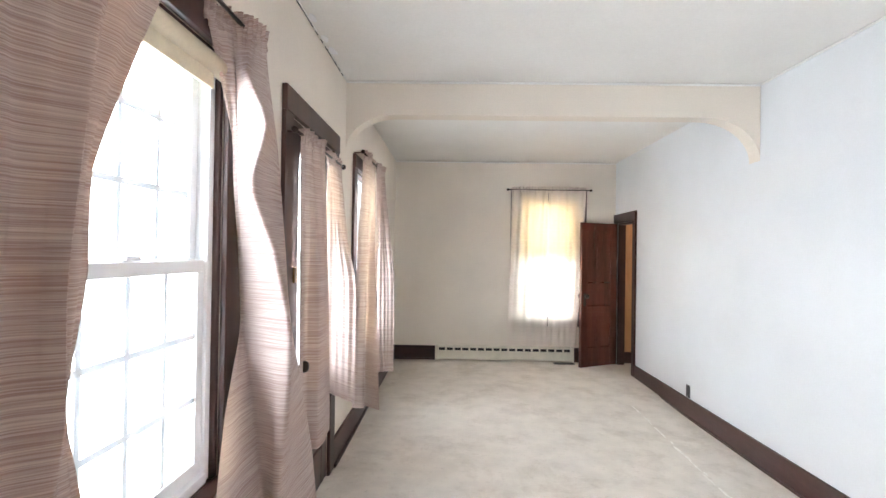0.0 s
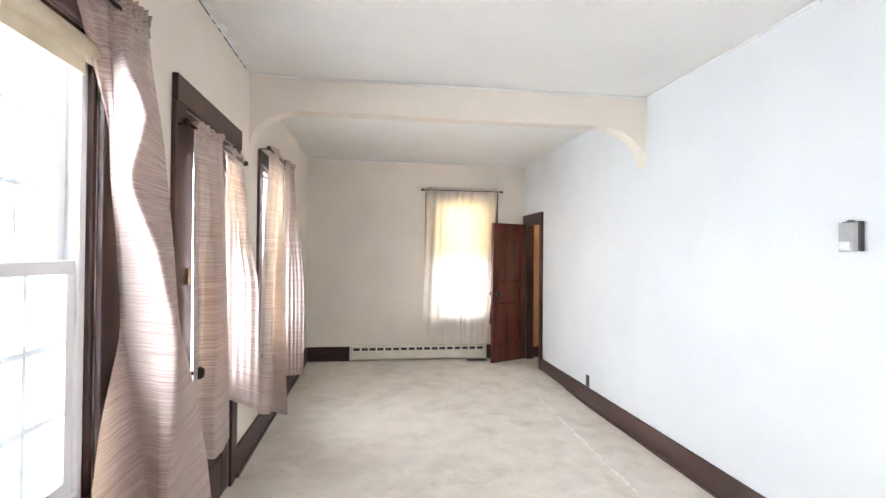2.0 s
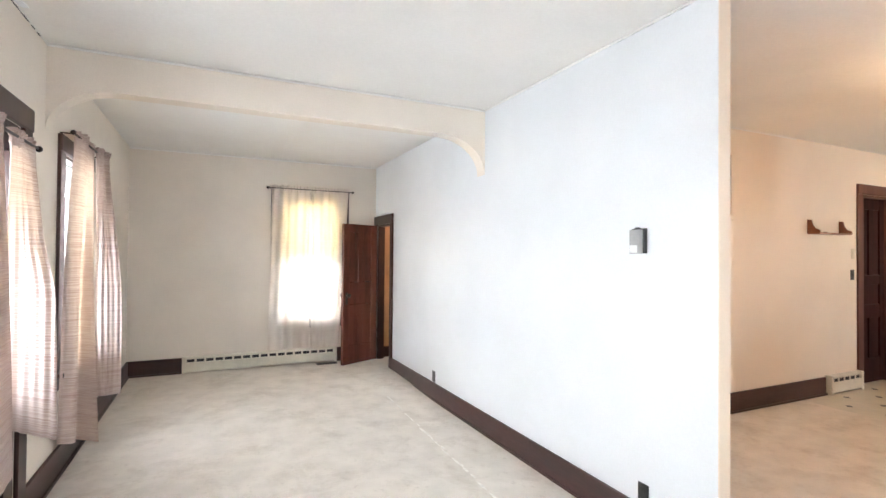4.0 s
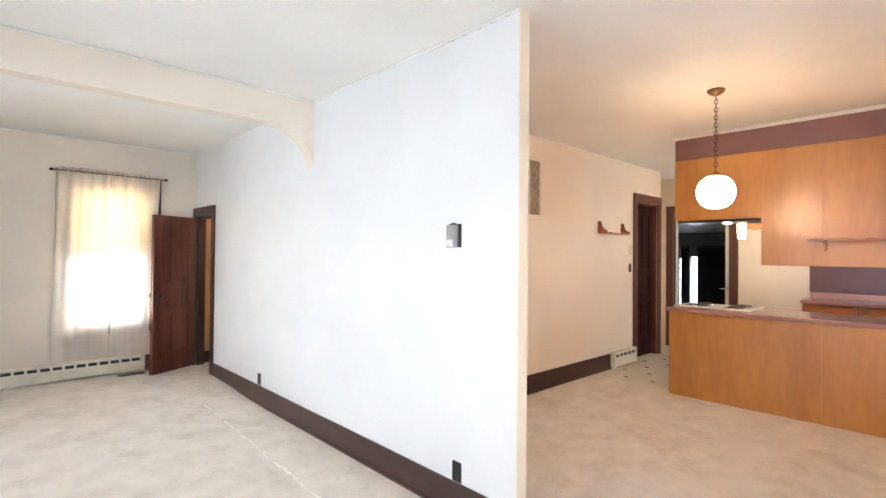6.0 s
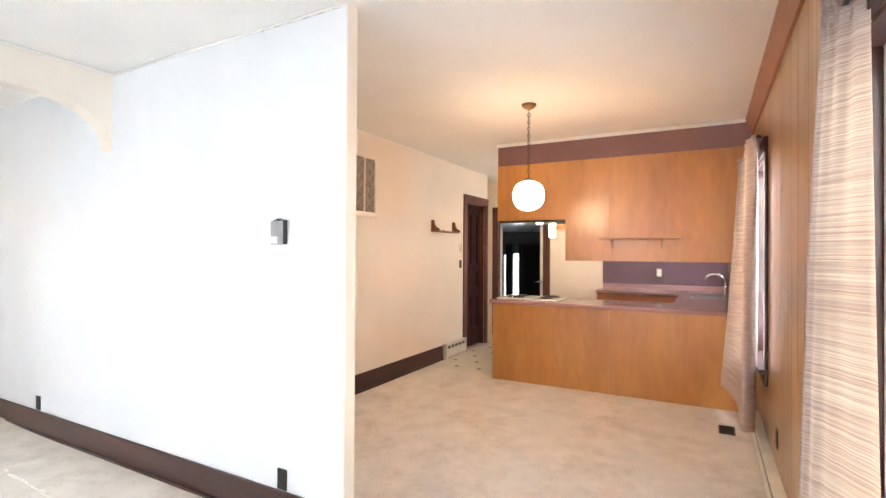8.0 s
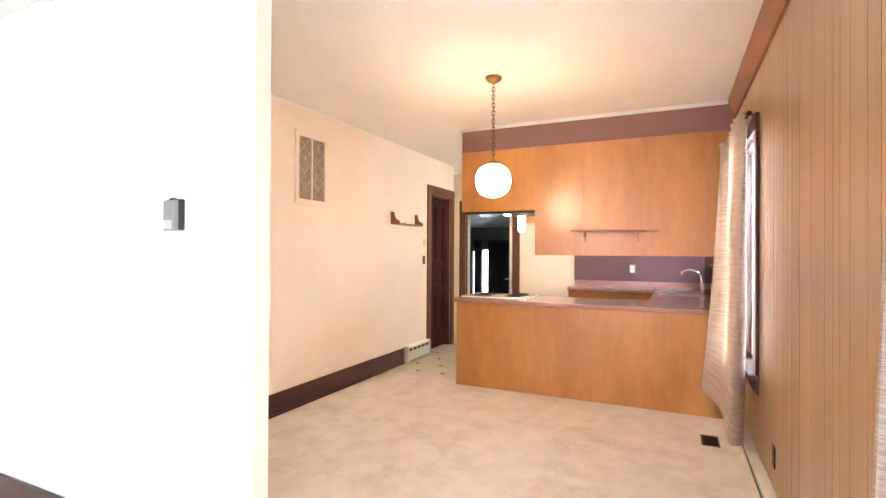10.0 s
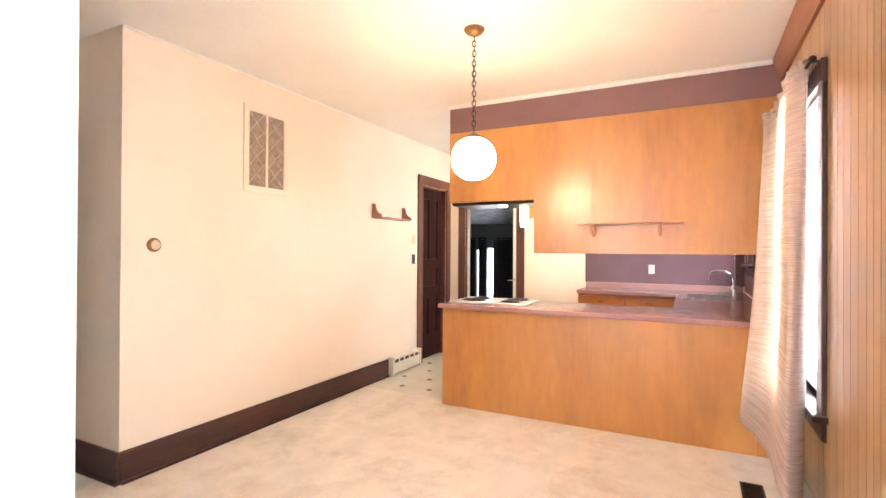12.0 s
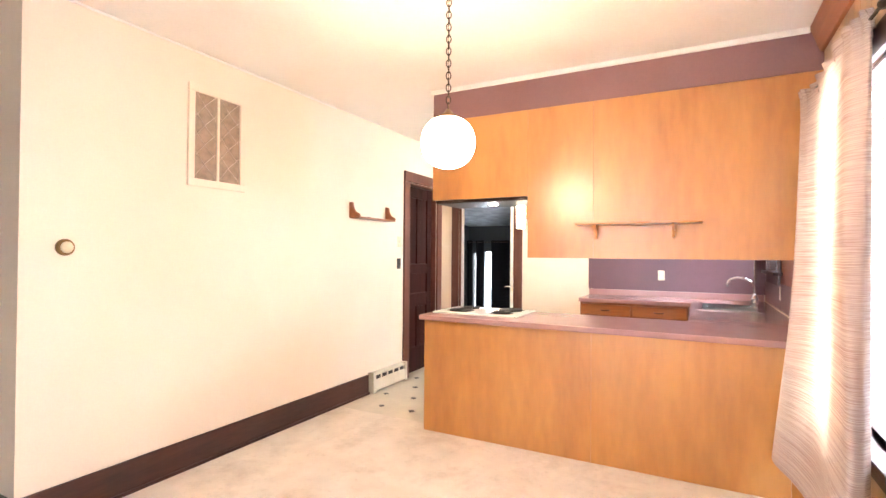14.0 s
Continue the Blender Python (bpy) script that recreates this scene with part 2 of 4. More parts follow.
# back room ceiling, its low light put into the blue-grey
M_BACKCEIL = mat("dimmed_stippled_plaster", (0.30, 0.33, 0.36), 0.6, 0.22, 6, 40, 0.6)
M_CASE = mat("grey_metal_cover", (0.30, 0.295, 0.29), 0.3, 0.05, 20, 90, 0, metal=0.35)
# back room walls, near black to hold the room's dimness
M_DIMWALL = mat("dimmed_blue_wall", (0.030, 0.038, 0.050), 0.6, 0.1, 2, 60, 0.1)
M_FILTER = mat("grey_brown_filter_mesh", (0.30, 0.225, 0.165), 0.7, 0.15, 20, 140, 0.4)
M_WIRE = mat("dusty_wire", (0.52, 0.42, 0.33), 0.6, 0.2, 30, 90, 0.1)
M_GROUND = mat("pale_ground", (0.8, 0.8, 0.8), 0.9, 0.1, 0.5, 8, 0.2)
M_CONCRETE = mat("carpet_seam_thread", (0.90, 0.85, 0.77), 0.9, 0.1, 30, 120, 0.2)


# ---- mesh helpers ----
def box(bm, x0, x1, y0, y1, z0, z1, bevel=0.0):
    vs = [bm.verts.new((x, y, z)) for x in (x0, x1) for y in (y0, y1) for z in (z0, z1)]
    fs = [bm.faces.new([vs[i] for i in q]) for q in ((0, 1, 3, 2), (4, 6, 7, 5), (0, 4, 5, 1), (2, 3, 7, 6), (0, 2, 6, 4), (1, 5, 7, 3))]
    if bevel:
        es = list({e for f in fs for e in f.edges})
        bmesh.ops.bevel(bm, geom=es, offset=bevel, segments=2, affect="EDGES", profile=0.5)
    return bm


def boxm(*a, bevel=0.0):
    return box(bmesh.new(), *a, bevel=bevel)


def lathe(bm, profile, seg=24, axis="z", at=(0, 0, 0)):
    """Turn a profile of (radius, height) round an axis."""
    rings = []
    for r, h in profile:
        ring = []
        for k in range(seg):
            a = 2 * math.pi * k / seg
            c, s = r * math.cos(a), r * math.sin(a)
            p = {"z": (c, s, h), "x": (h, c, s), "y": (s, h, c)}[axis]
            ring.append(bm.verts.new((p[0] + at[0], p[1] + at[1], p[2] + at[2])))
        rings.append(ring)
    for a, b in zip(rings, rings[1:]):
        for k in range(seg):
            f = bm.faces.new((a[k], a[(k + 1) % seg], b[(k + 1) % seg], b[k]))
            f.smooth = True
    for ring, flip in ((rings[0], True), (rings[-1], False)):
        bm.faces.new(ring[::-1] if flip else ring)
    return bm


def tube(bm, pts, r, seg=10):
    """A round tube through points."""
    pts = [Vector(p) for p in pts]
    rings = []
    up = Vector((0.13, 0.31, 0.94))
    for i, p in enumerate(pts):
        d = (pts[min(i + 1, len(pts) - 1)] - pts[max(i - 1, 0)]).normalized()
        u = d.cross(up).normalized()
        v = d.cross(u)
        rr = r[i] if isinstance(r, (list, tuple)) else r
        rings.append([bm.verts.new(p + rr * (math.cos(2 * math.pi * k / seg) * u + math.sin(2 * math.pi * k / seg) * v)) for k in range(seg)])
    for a, b in zip(rings, rings[1:]):
        for k in range(seg):
            f = bm.faces.new((a[k], a[(k + 1) % seg], b[(k + 1) % seg], b[k]))
            f.smooth = True
    bm.faces.new(rings[0])
    bm.faces.new(rings[-1][::-1])
    return bm


def prism(bm, outline, axis, a, b):
    """Push a flat outline of (u, v) from a to b along an axis."""
    def at(u, v, w):
        return {"x": (w, u, v), "y": (u, w, v), "z": (u, v, w)}[axis]
    v0 = [bm.verts.new(at(u, v, a)) for u, v in outline]
    v1 = [bm.verts.new(at(u, v, b)) for u, v in outline]
    bm.faces.new(v0)
    bm.faces.new(v1[::-1])
    n = len(outline)
    for k in range(n):
        bm.faces.new((v0[k], v1[k], v1[(k + 1) % n], v0[(k + 1) % n]))
    return bm


def finish(bm, name, material):
    bmesh.ops.recalc_face_normals(bm, faces=bm.faces)
    me = bpy.data.meshes.new(name)
    bm.to_mesh(me)
    bm.free()
    me.materials.append(material)
    return me


def part(name, bm, material, parent, label=""):
    """One mesh as a part of a thing, in the thing's own coordinates."""
    ob = new(name, finish(bm, name, material))
    ob.parent = parent
    return tagged(ob, label)


def solid(name, bm, material, label="", category="", kind="structure"):
    return tagged(new(name, finish(bm, name, material)), label, category, "", kind)


def thing(name, label, category, m=None, group="", kind=""):
    ob = new(name)
    ob.empty_display_size = 0.1
    if m is not None:
        ob.matrix_world = m
    return tagged(ob, label, category, group, kind)


def wall_mesh(axis, a, b, u0, u1, z0, z1, holes=()):
    """A wall between a and b across the given axis, with through openings (u0, u1, z0, z1)."""
    bm = bmesh.new()
    us = sorted({u0, u1, *[h[0] for h in holes], *[h[1] for h in holes]})
    zs = sorted({z0, z1, *[h[2] for h in holes], *[h[3] for h in holes]})
    for ua, ub in zip(us, us[1:]):
        for za, zb in zip(zs, zs[1:]):
            um, zm = (ua + ub) / 2, (za + zb) / 2
            if any(h[0] < um < h[1] and h[2] < zm < h[3] for h in holes):
                continue
            if axis == "x":
                box(bm, a, b, ua, ub, za, zb)
            else:
                box(bm, ua, ub, a, b, za, zb)
    bmesh.ops.remove_doubles(bm, verts=bm.verts, dist=1e-5)
    bm.verts.index_update()
    seen = {}
    for f in bm.faces:
        seen.setdefault(tuple(sorted(v.index for v in f.verts)), []).append(f)
    bmesh.ops.delete(bm, geom=[f for fs in seen.values() if len(fs) > 1 for f in fs], context="FACES_ONLY")
    return bm


# ---- the setting ----
W1 = (0.95, 1.80, 0.685, 2.13)
D1 = (2.49, 3.30, 0.0, 2.12)
W2 = (4.085, 4.80, 0.69, 2.13)
WN = (1.726, 2.53, 0.60, 2.22)
DN = (6.155, 6.738, 0.0, 1.89)
WP = (5.31, 6.05, 0.64, 2.18)
WS = (1.78, 2.92, 0.64, 2.06)
WK = (8.20, 8.95, 1.26, 2.05)
DK = (7.705, 8.36, 0.0, 2.215)
DE = (2.39, 3.22, 0.0, 2.16)
DH = (3.27, 4.02, 0.0, 2.21)

solid("ground", boxm(-400, 400, -400, 400, -0.9, -0.8), M_GROUND, "pale bare ground outside the house", "ground")
def backdrop(name, bm):
    ob = solid(name, bm, M_HAZE, "plain white hazy daylight outside the windows", "sky")
    return ob


backdrop("backdrop", boxm(-9.1, -9.0, -14, 20, -0.8, 14))
backdrop("backdrop", boxm(-9, 14, -12.1, -12.0, -0.8, 14))
backdrop("backdrop", boxm(-9, 14, 20.0, 20.1, -0.8, 14))
backdrop("backdrop", boxm(22.0, 22.1, -12, 20, -0.8, 14))
def ease(a, b, x):
    t = max(0.0, min(1.0, (x - a) / (b - a)))
    return t * t * (3 - 2 * t)


# carpeted floor, with a slight sag along the white wall
def floor_z(fx, fy):
    return -0.032 * ease(1.4, 2.9, fx) * (1 - ease(3.15, 3.9, fx)) * (1 - ease(4.4, 6.0, fy)) * ease(0.6, 1.7, fy)


bm = bmesh.new()
NX, NY = 60, 70
rowsv = []
for i in range(NX + 1):
    fx = -0.2 + 6.70 * i / NX
    rowsv.append([])
    for j in range(NY + 1):
        fy = -0.6 + 7.65 * j / NY
        rowsv[-1].append(bm.verts.new((fx, fy, floor_z(fx, fy))))
for i in range(NX):
    for j in range(NY):
        bm.faces.new((rowsv[i][j], rowsv[i + 1][j], rowsv[i + 1][j + 1], rowsv[i][j + 1])).smooth = True
box(bm, -0.2, 6.5, -0.6, 7.05, -0.16, -0.06)
solid("floor", bm, M_CARPET, "worn beige carpet with stains and a seam", "floor")
vinyl = solid("floor_kitchen", boxm(6.50, 9.33, -0.6, 4.0, -0.12, -0.002), M_VINYL, "cream sheet vinyl with small black diamonds", "floor")
solid("ceiling", boxm(-0.2, 9.35, -0.6, 7.05, H, H + 0.1), M_CEIL, "off-white painted plaster ceiling with stains", "ceiling")
solid("wall_west", wall_mesh("x", -0.14, XL, -0.6, 7.05, 0, H, (W1, D1, W2)), M_CREAMW, "cream painted plaster wall with two windows and a door", "wall")
solid("wall_north", wall_mesh("y", YF, 7.01, XL, 4.225, 0, H, (WN,)), M_CREAMW, "cream painted plaster wall with one window", "wall")
solid("wall_partition", wall_mesh("x", XW, XW2, 1.562, YF, -0.05, H, ((DN[0], DN[1], -0.05, DN[3]),)), M_WHITE, "white painted partition wall", "wall")
solid("wall_hall_east", boxm(XH, XH + 0.11, YK + 0.11, YF, 0, H), M_CREAMK, "cream painted hall wall", "wall")
solid("wall_hall_end", wall_mesh("y", YH, YH + 0.1, XW2, XH, 0, H, (DH,)), M_CREAMK, "cream painted wall at the end of the hall", "wall")
solid("wall_kitchen_north", wall_mesh("y", YK, YK + 0.11, XH, 8.49, 0, H, (DK,)), M_CREAMK, "cream painted kitchen wall", "wall")
solid("wall_east", wall_mesh("x", XE, XE + 0.11, YS - 0.1, 3.70, 0, H, (DE,)), M_CREAMK, "cream painted kitchen back wall", "wall")
solid("wall_closet_back", boxm(7.4, 8.49, 3.9, 4.0, 0, H), M_CREAMK, "plain wall behind the kitchen door", "wall")
solid("wall_closet_side", boxm(7.4, 7.5, YK + 0.11, 3.9, 0, H), M_CREAMK, "plain wall behind the kitchen door", "wall")
solid("wall_return", boxm(8.38, 8.49, YK + 0.11, 3.9, 0, H), M_CREAMK, "cream painted wall return beside the door", "wall")
solid("wall_recess", boxm(8.49, XE, 3.50, 3.70, 0, H), M_CREAMK, "cream painted wall of the recess", "wall")
wall_south = solid("wall_south", wall_mesh("y", -0.6, YS - 0.012, XL, XE, 0, H, (WP, WS, WK)), M_CORNICE, "brown wood-panelled wall with windows", "wall")

solid("wall_partition_end", boxm(XW + 0.002, XW2 - 0.002, 1.558, 1.5615, -0.04, H - 0.001), M_CREAMK, "cream painted narrow end of the partition", "wall")
bm = tube(bmesh.new(), [(XW - 0.004, 1.58 + 0.035 * k, H - 0.008 - 0.006 * abs(math.sin(2.1 * k))) for k in range(20)], 0.0032, 5)
solid("ceiling_crack", bm, M_BLACKP, "dark crack where the partition meets the ceiling", "crack")
bm = tube(bmesh.new(), [(XL + 0.006, 1.75 + 0.05 * k, H - 0.007 - 0.007 * abs(math.sin(1.7 * k))) for k in range(38)], [0.0022 + 0.002 * abs(math.sin(2.3 * k)) for k in range(38)], 5)
solid("ceiling_crack_west", bm, M_BLACKP, "dark crack where the west wall meets the ceiling", "crack")
rng = random.Random(5)
for k in range(7):
    y = 1.95 + 0.2 * k + rng.uniform(-0.06, 0.06)
    bm = bmesh.new()
    n, r = 7, rng.uniform(0.018, 0.035)
    prism(bm, [(XL + 0.030 + r * rng.uniform(0.5, 1.0) * math.cos(6.283 * i / n), y + 1.8 * r * rng.uniform(0.6, 1.1) * math.sin(6.283 * i / n)) for i in range(n)], "z", H - 0.006, H - 0.001)
    solid("paint_flake", bm, M_VPVC, "curled white paint flake on the ceiling edge", "paint flake")
# the arched beam between the two halves of the living room
bm = bmesh.new()
pts = [(XL, H), (XL, 2.20)]
for k in range(13):
    a = math.pi / 2 * k / 12
    pts.append((XL + 0.36 * (1 - math.cos(a)) + 0.0, 2.20 + 0.275 * math.sin(a)))
for k in range(13):
    a = math.pi / 2 * (1 - k / 12)
    pts.append((XW - 0.40 * (1 - math.cos(a)), 2.165 + 0.31 * math.sin(a)))
pts += [(XW, H)]
prism(bm, [p for i, p in enumerate(pts) if i == 0 or (p[0] - pts[i - 1][0]) ** 2 + (p[1] - pts[i - 1][1]) ** 2 > 1e-8], "y", YB, YB + 0.13)
solid("arch_beam", bm, M_CREAMW, "cream plaster beam with rounded arch corners", "beam")

# wood-lined closet behind the small door
solid("wall_closet_end", boxm(XW2 + 0.004, 3.299, YF - 0.016, YF - 0.002, 0.15, 2.6), M_PINE, "orange-tan wood lining at the closet's end", "wall")
solid("baseboard_closet", boxm(XW2 + 0.004, 3.299, YF - 0.022, YF - 0.002, 0.0, 0.149), M_DARKH, "dark baseboard in the closet", "baseboard")
solid("wall_closet_lining", boxm(3.30, 3.32, 5.4, YF, 0.0, 2.6), M_PINE, "orange wood lining inside the closet", "wall")


def baseboard(name, x0, x1, y0, y1, h, side, zb=0.0):
    """A dark board with a small quarter-round shoe; side: the way it faces."""
    bm = bmesh.new()
    box(bm, x0, x1, y0, y1, zb, h, bevel=0.005)
    s = 0.014
    if side == "+x":
        box(bm, x1, x1 + s, y0, y1, zb, zb + 0.02)
    elif side == "-x":
        box(bm, x0 - s, x0, y0, y1, zb, zb + 0.02)
    elif side == "-y":
        box(bm, x0, x1, y0 - s, y0, zb, zb + 0.02)
    else:
        box(bm, x0, x1, y1, y1 + s, zb, zb + 0.02)
    return solid(name, bm, M_DARKH, "dark stained wooden baseboard", "baseboard")


BH = 0.19
baseboard("baseboard", XL, XL + 0.02, -0.4, D1[0] - 0.126, BH, "+x")
baseboard("baseboard", XL, XL + 0.02, D1[1] + 0.126, YF, BH, "+x")
baseboard("baseboard", XL + 0.02, 0.60, YF - 0.02, YF, BH, "-y")
baseboard("baseboard", 2.49, XW - 0.02, YF - 0.02, YF, BH, "-y")
baseboard("baseboard", XW - 0.02, XW, 1.562, DN[0] - 0.096, 0.145, "-x", -0.034)
baseboard("baseboard", XH, 6.95, YK - 0.02, YK, BH, "-y")
baseboard("baseboard", XH - 0.02, XH, YK - 0.02, YH, BH, "-x")
baseboard("baseboard", 3.28, 3.299, 5.4, YF, BH, "-x")


def crown(name, x0, x1, y0, y1, h, material, label):
    return solid(name, boxm(x0, x1, y0, y1, H - h, H - 0.001, bevel=0.006), material, label, "trim")


crown("trim", XL, XW, YB - 0.012, YB - 0.001, 0.018, M_CEIL, "thin white bead along the ceiling")
crown("trim", XL, XW, YF - 0.014, YF - 0.001, 0.02, M_CEIL, "thin white bead along the ceiling")
crown("trim", XH, XU, YK - 0.013, YK - 0.001, 0.016, M_CEIL, "thin white bead along the ceiling")
crown("trim", XW - 0.012, XW - 0.001, 1.562, YB - 0.013, 0.016, M_CEIL, "thin white bead along the ceiling")
crown("trim", XL + 0.001, XL + 0.012, -0.3, YB - 0.013, 0.014, M_CEIL, "thin white bead along the ceiling")

# wood cornice along the panelled wall, laid at a slope
bm = prism(bmesh.new(), [(YS, H - 0.15), (YS + 0.018, H - 0.15), (YS + 0.066, H - 0.015), (YS + 0.066, H - 0.002), (YS, H - 0.002)], "x", XL, XU)
solid("trim", bm, M_CORNICE, "red-brown wooden cornice above the panelling", "trim")


# ---- openings: casings, windows, doors ----
def casing(name, axis, face, u0, u1, z0, z1, w, head, out, floor_level=False, material=None, sill=True, top_over=0.0):
    """A flat casing round an opening: two side boards, a head, a sill. axis: the wall's normal; face: its plane; out: +1 or -1, the way it faces."""
    e = thing(name, "dark stained wooden casing round an opening", "casing", kind="structure")
    material = material or M_DARKW

    def b(ua, ub, za, zb, t0, t1, bev=0.004):
        lo, hi = sorted((face + out * t0, face + out * t1))
        return boxm(lo, hi, ua, ub, za, zb, bevel=bev) if axis == "x" else boxm(ua, ub, lo, hi, za, zb, bevel=bev)
    zb = 0.0 if floor_level else z0
    part("side_board", b(u0 - w, u0, zb, z1, 0.001, 0.022), material, e)
    part("side_board", b(u1, u1 + w, zb, z1, 0.001, 0.022), material, e)
    part("head_board", b(u0 - w - top_over, u1 + w + top_over, z1, z1 + head, 0.001, 0.028), material, e)
    part("jamb", b(u0 - 0.001, u0 + 0.02, zb, z1, -0.10, 0.0), material, e)
    part("jamb", b(u1 - 0.02, u1 + 0.001, zb, z1, -0.10, 0.0), material, e)
    part("jamb", b(u0 + 0.02, u1 - 0.02, z1 - 0.02, z1 + 0.001, -0.10, 0.0), material, e)
    if sill and not floor_level:
        part("sill", b(u0 - w - 0.02, u1 + w + 0.02, z0 - 0.03, z0, -0.10, 0.06), material, e)
        part("apron", b(u0 - w, u1 + w, z0 - 0.12, z0 - 0.03, 0.001, 0.02), material, e)
    return e


def sash_window(name, axis, face, u0, u1, z0, z1, out, cols, rows, label, shift=0.0):
    """A white double-hung window with muntins between the panes."""
    e = thing(name, label, "window", kind="structure")

    def b(ua, ub, za, zb, t0, t1, bev=0.003):
        lo, hi = sorted((face - out * (t0 - shift), face - out * (t1 - shift)))
        return boxm(lo, hi, ua, ub, za, zb, bevel=bev) if axis == "x" else boxm(ua, ub, lo, hi, za, zb, bevel=bev)
    f = 0.035
    u0, u1 = u0 + 0.02, u1 - 0.02
    part("window_frame", b(u0, u0 + f, z0, z1, 0.06, 0.14), M_VPVC, e)
    part("window_frame", b(u1 - f, u1, z0, z1, 0.06, 0.14), M_VPVC, e)
    part("window_frame", b(u0 + f, u1 - f, z1 - f, z1, 0.06, 0.14), M_VPVC, e)
    part("window_sill", b(u0 + f, u1 - f, z0, z0 + f, 0.05, 0.14), M_VPVC, e)
    zm = (z0 + z1) / 2
    for za, zb, d, nm in ((z0 + f, zm + 0.02, 0.07, "lower_sash"), (zm - 0.02, z1 - f, 0.10, "upper_sash")):
        s = part(nm, b(u0 + f, u1 - f, za, za + 0.045, d, d + 0.028), M_VPVC, e)
        for ua, ub, va, vb in ((u0 + f, u1 - f, zb - 0.04, zb), (u0 + f, u0 + f + 0.04, za + 0.045, zb - 0.04), (u1 - f - 0.04, u1 - f, za + 0.045, zb - 0.04)):
            part("sash_rail", b(ua, ub, va, vb, d, d + 0.028), M_VPVC, s)
        ga, gb, ha, hb = u0 + f + 0.04, u1 - f - 0.04, za + 0.045, zb - 0.04
        p = part("pane", b(ga, gb, ha, hb, d + 0.012, d + 0.016, 0), M_GLASS, s)
        p.visible_shadow = False
        for k in range(1, cols):
            u = ga + (gb - ga) * k / cols
            part("muntin", b(u - 0.009, u + 0.009, ha, hb, d + 0.006, d + 0.011, 0.002), M_GRID, s)
        for k in range(1, rows):
            z = ha + (hb - ha) * k / rows
            part("muntin", b(ga, gb, z - 0.009, z + 0.009, d + 0.0055, d + 0.0105, 0.002), M_GRID, s)
    part("sash_lock", b((u0 + u1) / 2 - 0.03, (u0 + u1) / 2 + 0.03, zm + 0.021, zm + 0.035, 0.062, 0.09, 0.004), M_VPVC, e)
    return e


casing("casing", "x", XL, *W1, 0.23, 0.13, 1)
sash_window("window_1", "x", XL, *W1, 1, 4, 3, "white vinyl double-hung window with a grid of panes", 0.042)
casing("casing", "x", XL, *W2, 0.12, 0.11, 1)
sash_window("window_2", "x", XL, *W2, 1, 3, 3, "white vinyl double-hung window with a grid of panes")
casing("casing", "y", YF, *WN, 0.115, 0.11, -1)
sash_window("window_3", "y", YF, *WN, -1, 3, 3, "white double-hung window behind closed curtains")
casing("casing", "y", YS, *WP, 0.105, 0.11, 1)
sash_window("window_4", "y", YS, *WP, 1, 2, 2, "white double-hung window in the panelled wall")
casing("casing", "y", YS, *WS, 0.105, 0.11, 1)
sash_window("window_5", "y", YS, *WS, 1, 2, 2, "white double-hung window in the panelled wall")
casing("casing", "y", YS, *WK, 0.06, 0.07, 1)
sash_window("window_6", "y", YS, *WK, 1, 1, 1, "small white window above the sink")
casing("casing", "x", XL, *D1, 0.125, 0.12, 1, True)
casing("casing", "x", XW, *DN, 0.095, 0.12, -1, True)
casing("casing", "y", YK, *DK, 0.115, 0.115, -1, True, M_REDC)
casing("casing", "x", XE, *DE, 0.11, 0.11, -1, True, M_REDC)
casing("casing", "y", YH, *DH, 0.09, 0.11, -1, True)

e = thing("door_5", "white painted storm door frame standing in the back doorway", "door frame", kind="structure")
part("stile", boxm(XE + 0.03, XE + 0.06, 2.412, 2.465, 0.0, 2.13, bevel=0.003), M_VPVC, e)
part("stile", boxm(XE + 0.03, XE + 0.06, 3.165, 3.198, 0.0, 2.13, bevel=0.003), M_VPVC, e)
k = part("latch_plate", boxm(XE + 0.024, XE + 0.03, 2.425, 2.45, 0.90, 1.04, bevel=0.002), M_CHROME, e)
part("lever", tube(bmesh.new(), [(XE + 0.024, 2.437, 0.97), (XE - 0.02, 2.437, 0.97), (XE - 0.024, 2.47, 0.972), (XE - 0.022, 2.53, 0.968)], 0.008, 8), M_CHROME, k, "chrome lever handle")

# roller blind rolled up at the head of the big window
e = thing("roller_blind", "cream roller blind rolled up under the window head", "blind", pose(XL + 0.02, (W1[0] + W1[1]) / 2, 2.06))
part("roller", lathe(bmesh.new(), [(0.032, -0.395), (0.032, 0.395)], 20, "y"), M_IVORY, e)
part("hem", boxm(-0.008, 0.004, -0.31, 0.31, -0.08, 0.0, bevel=0.002), M_IVORY, e)


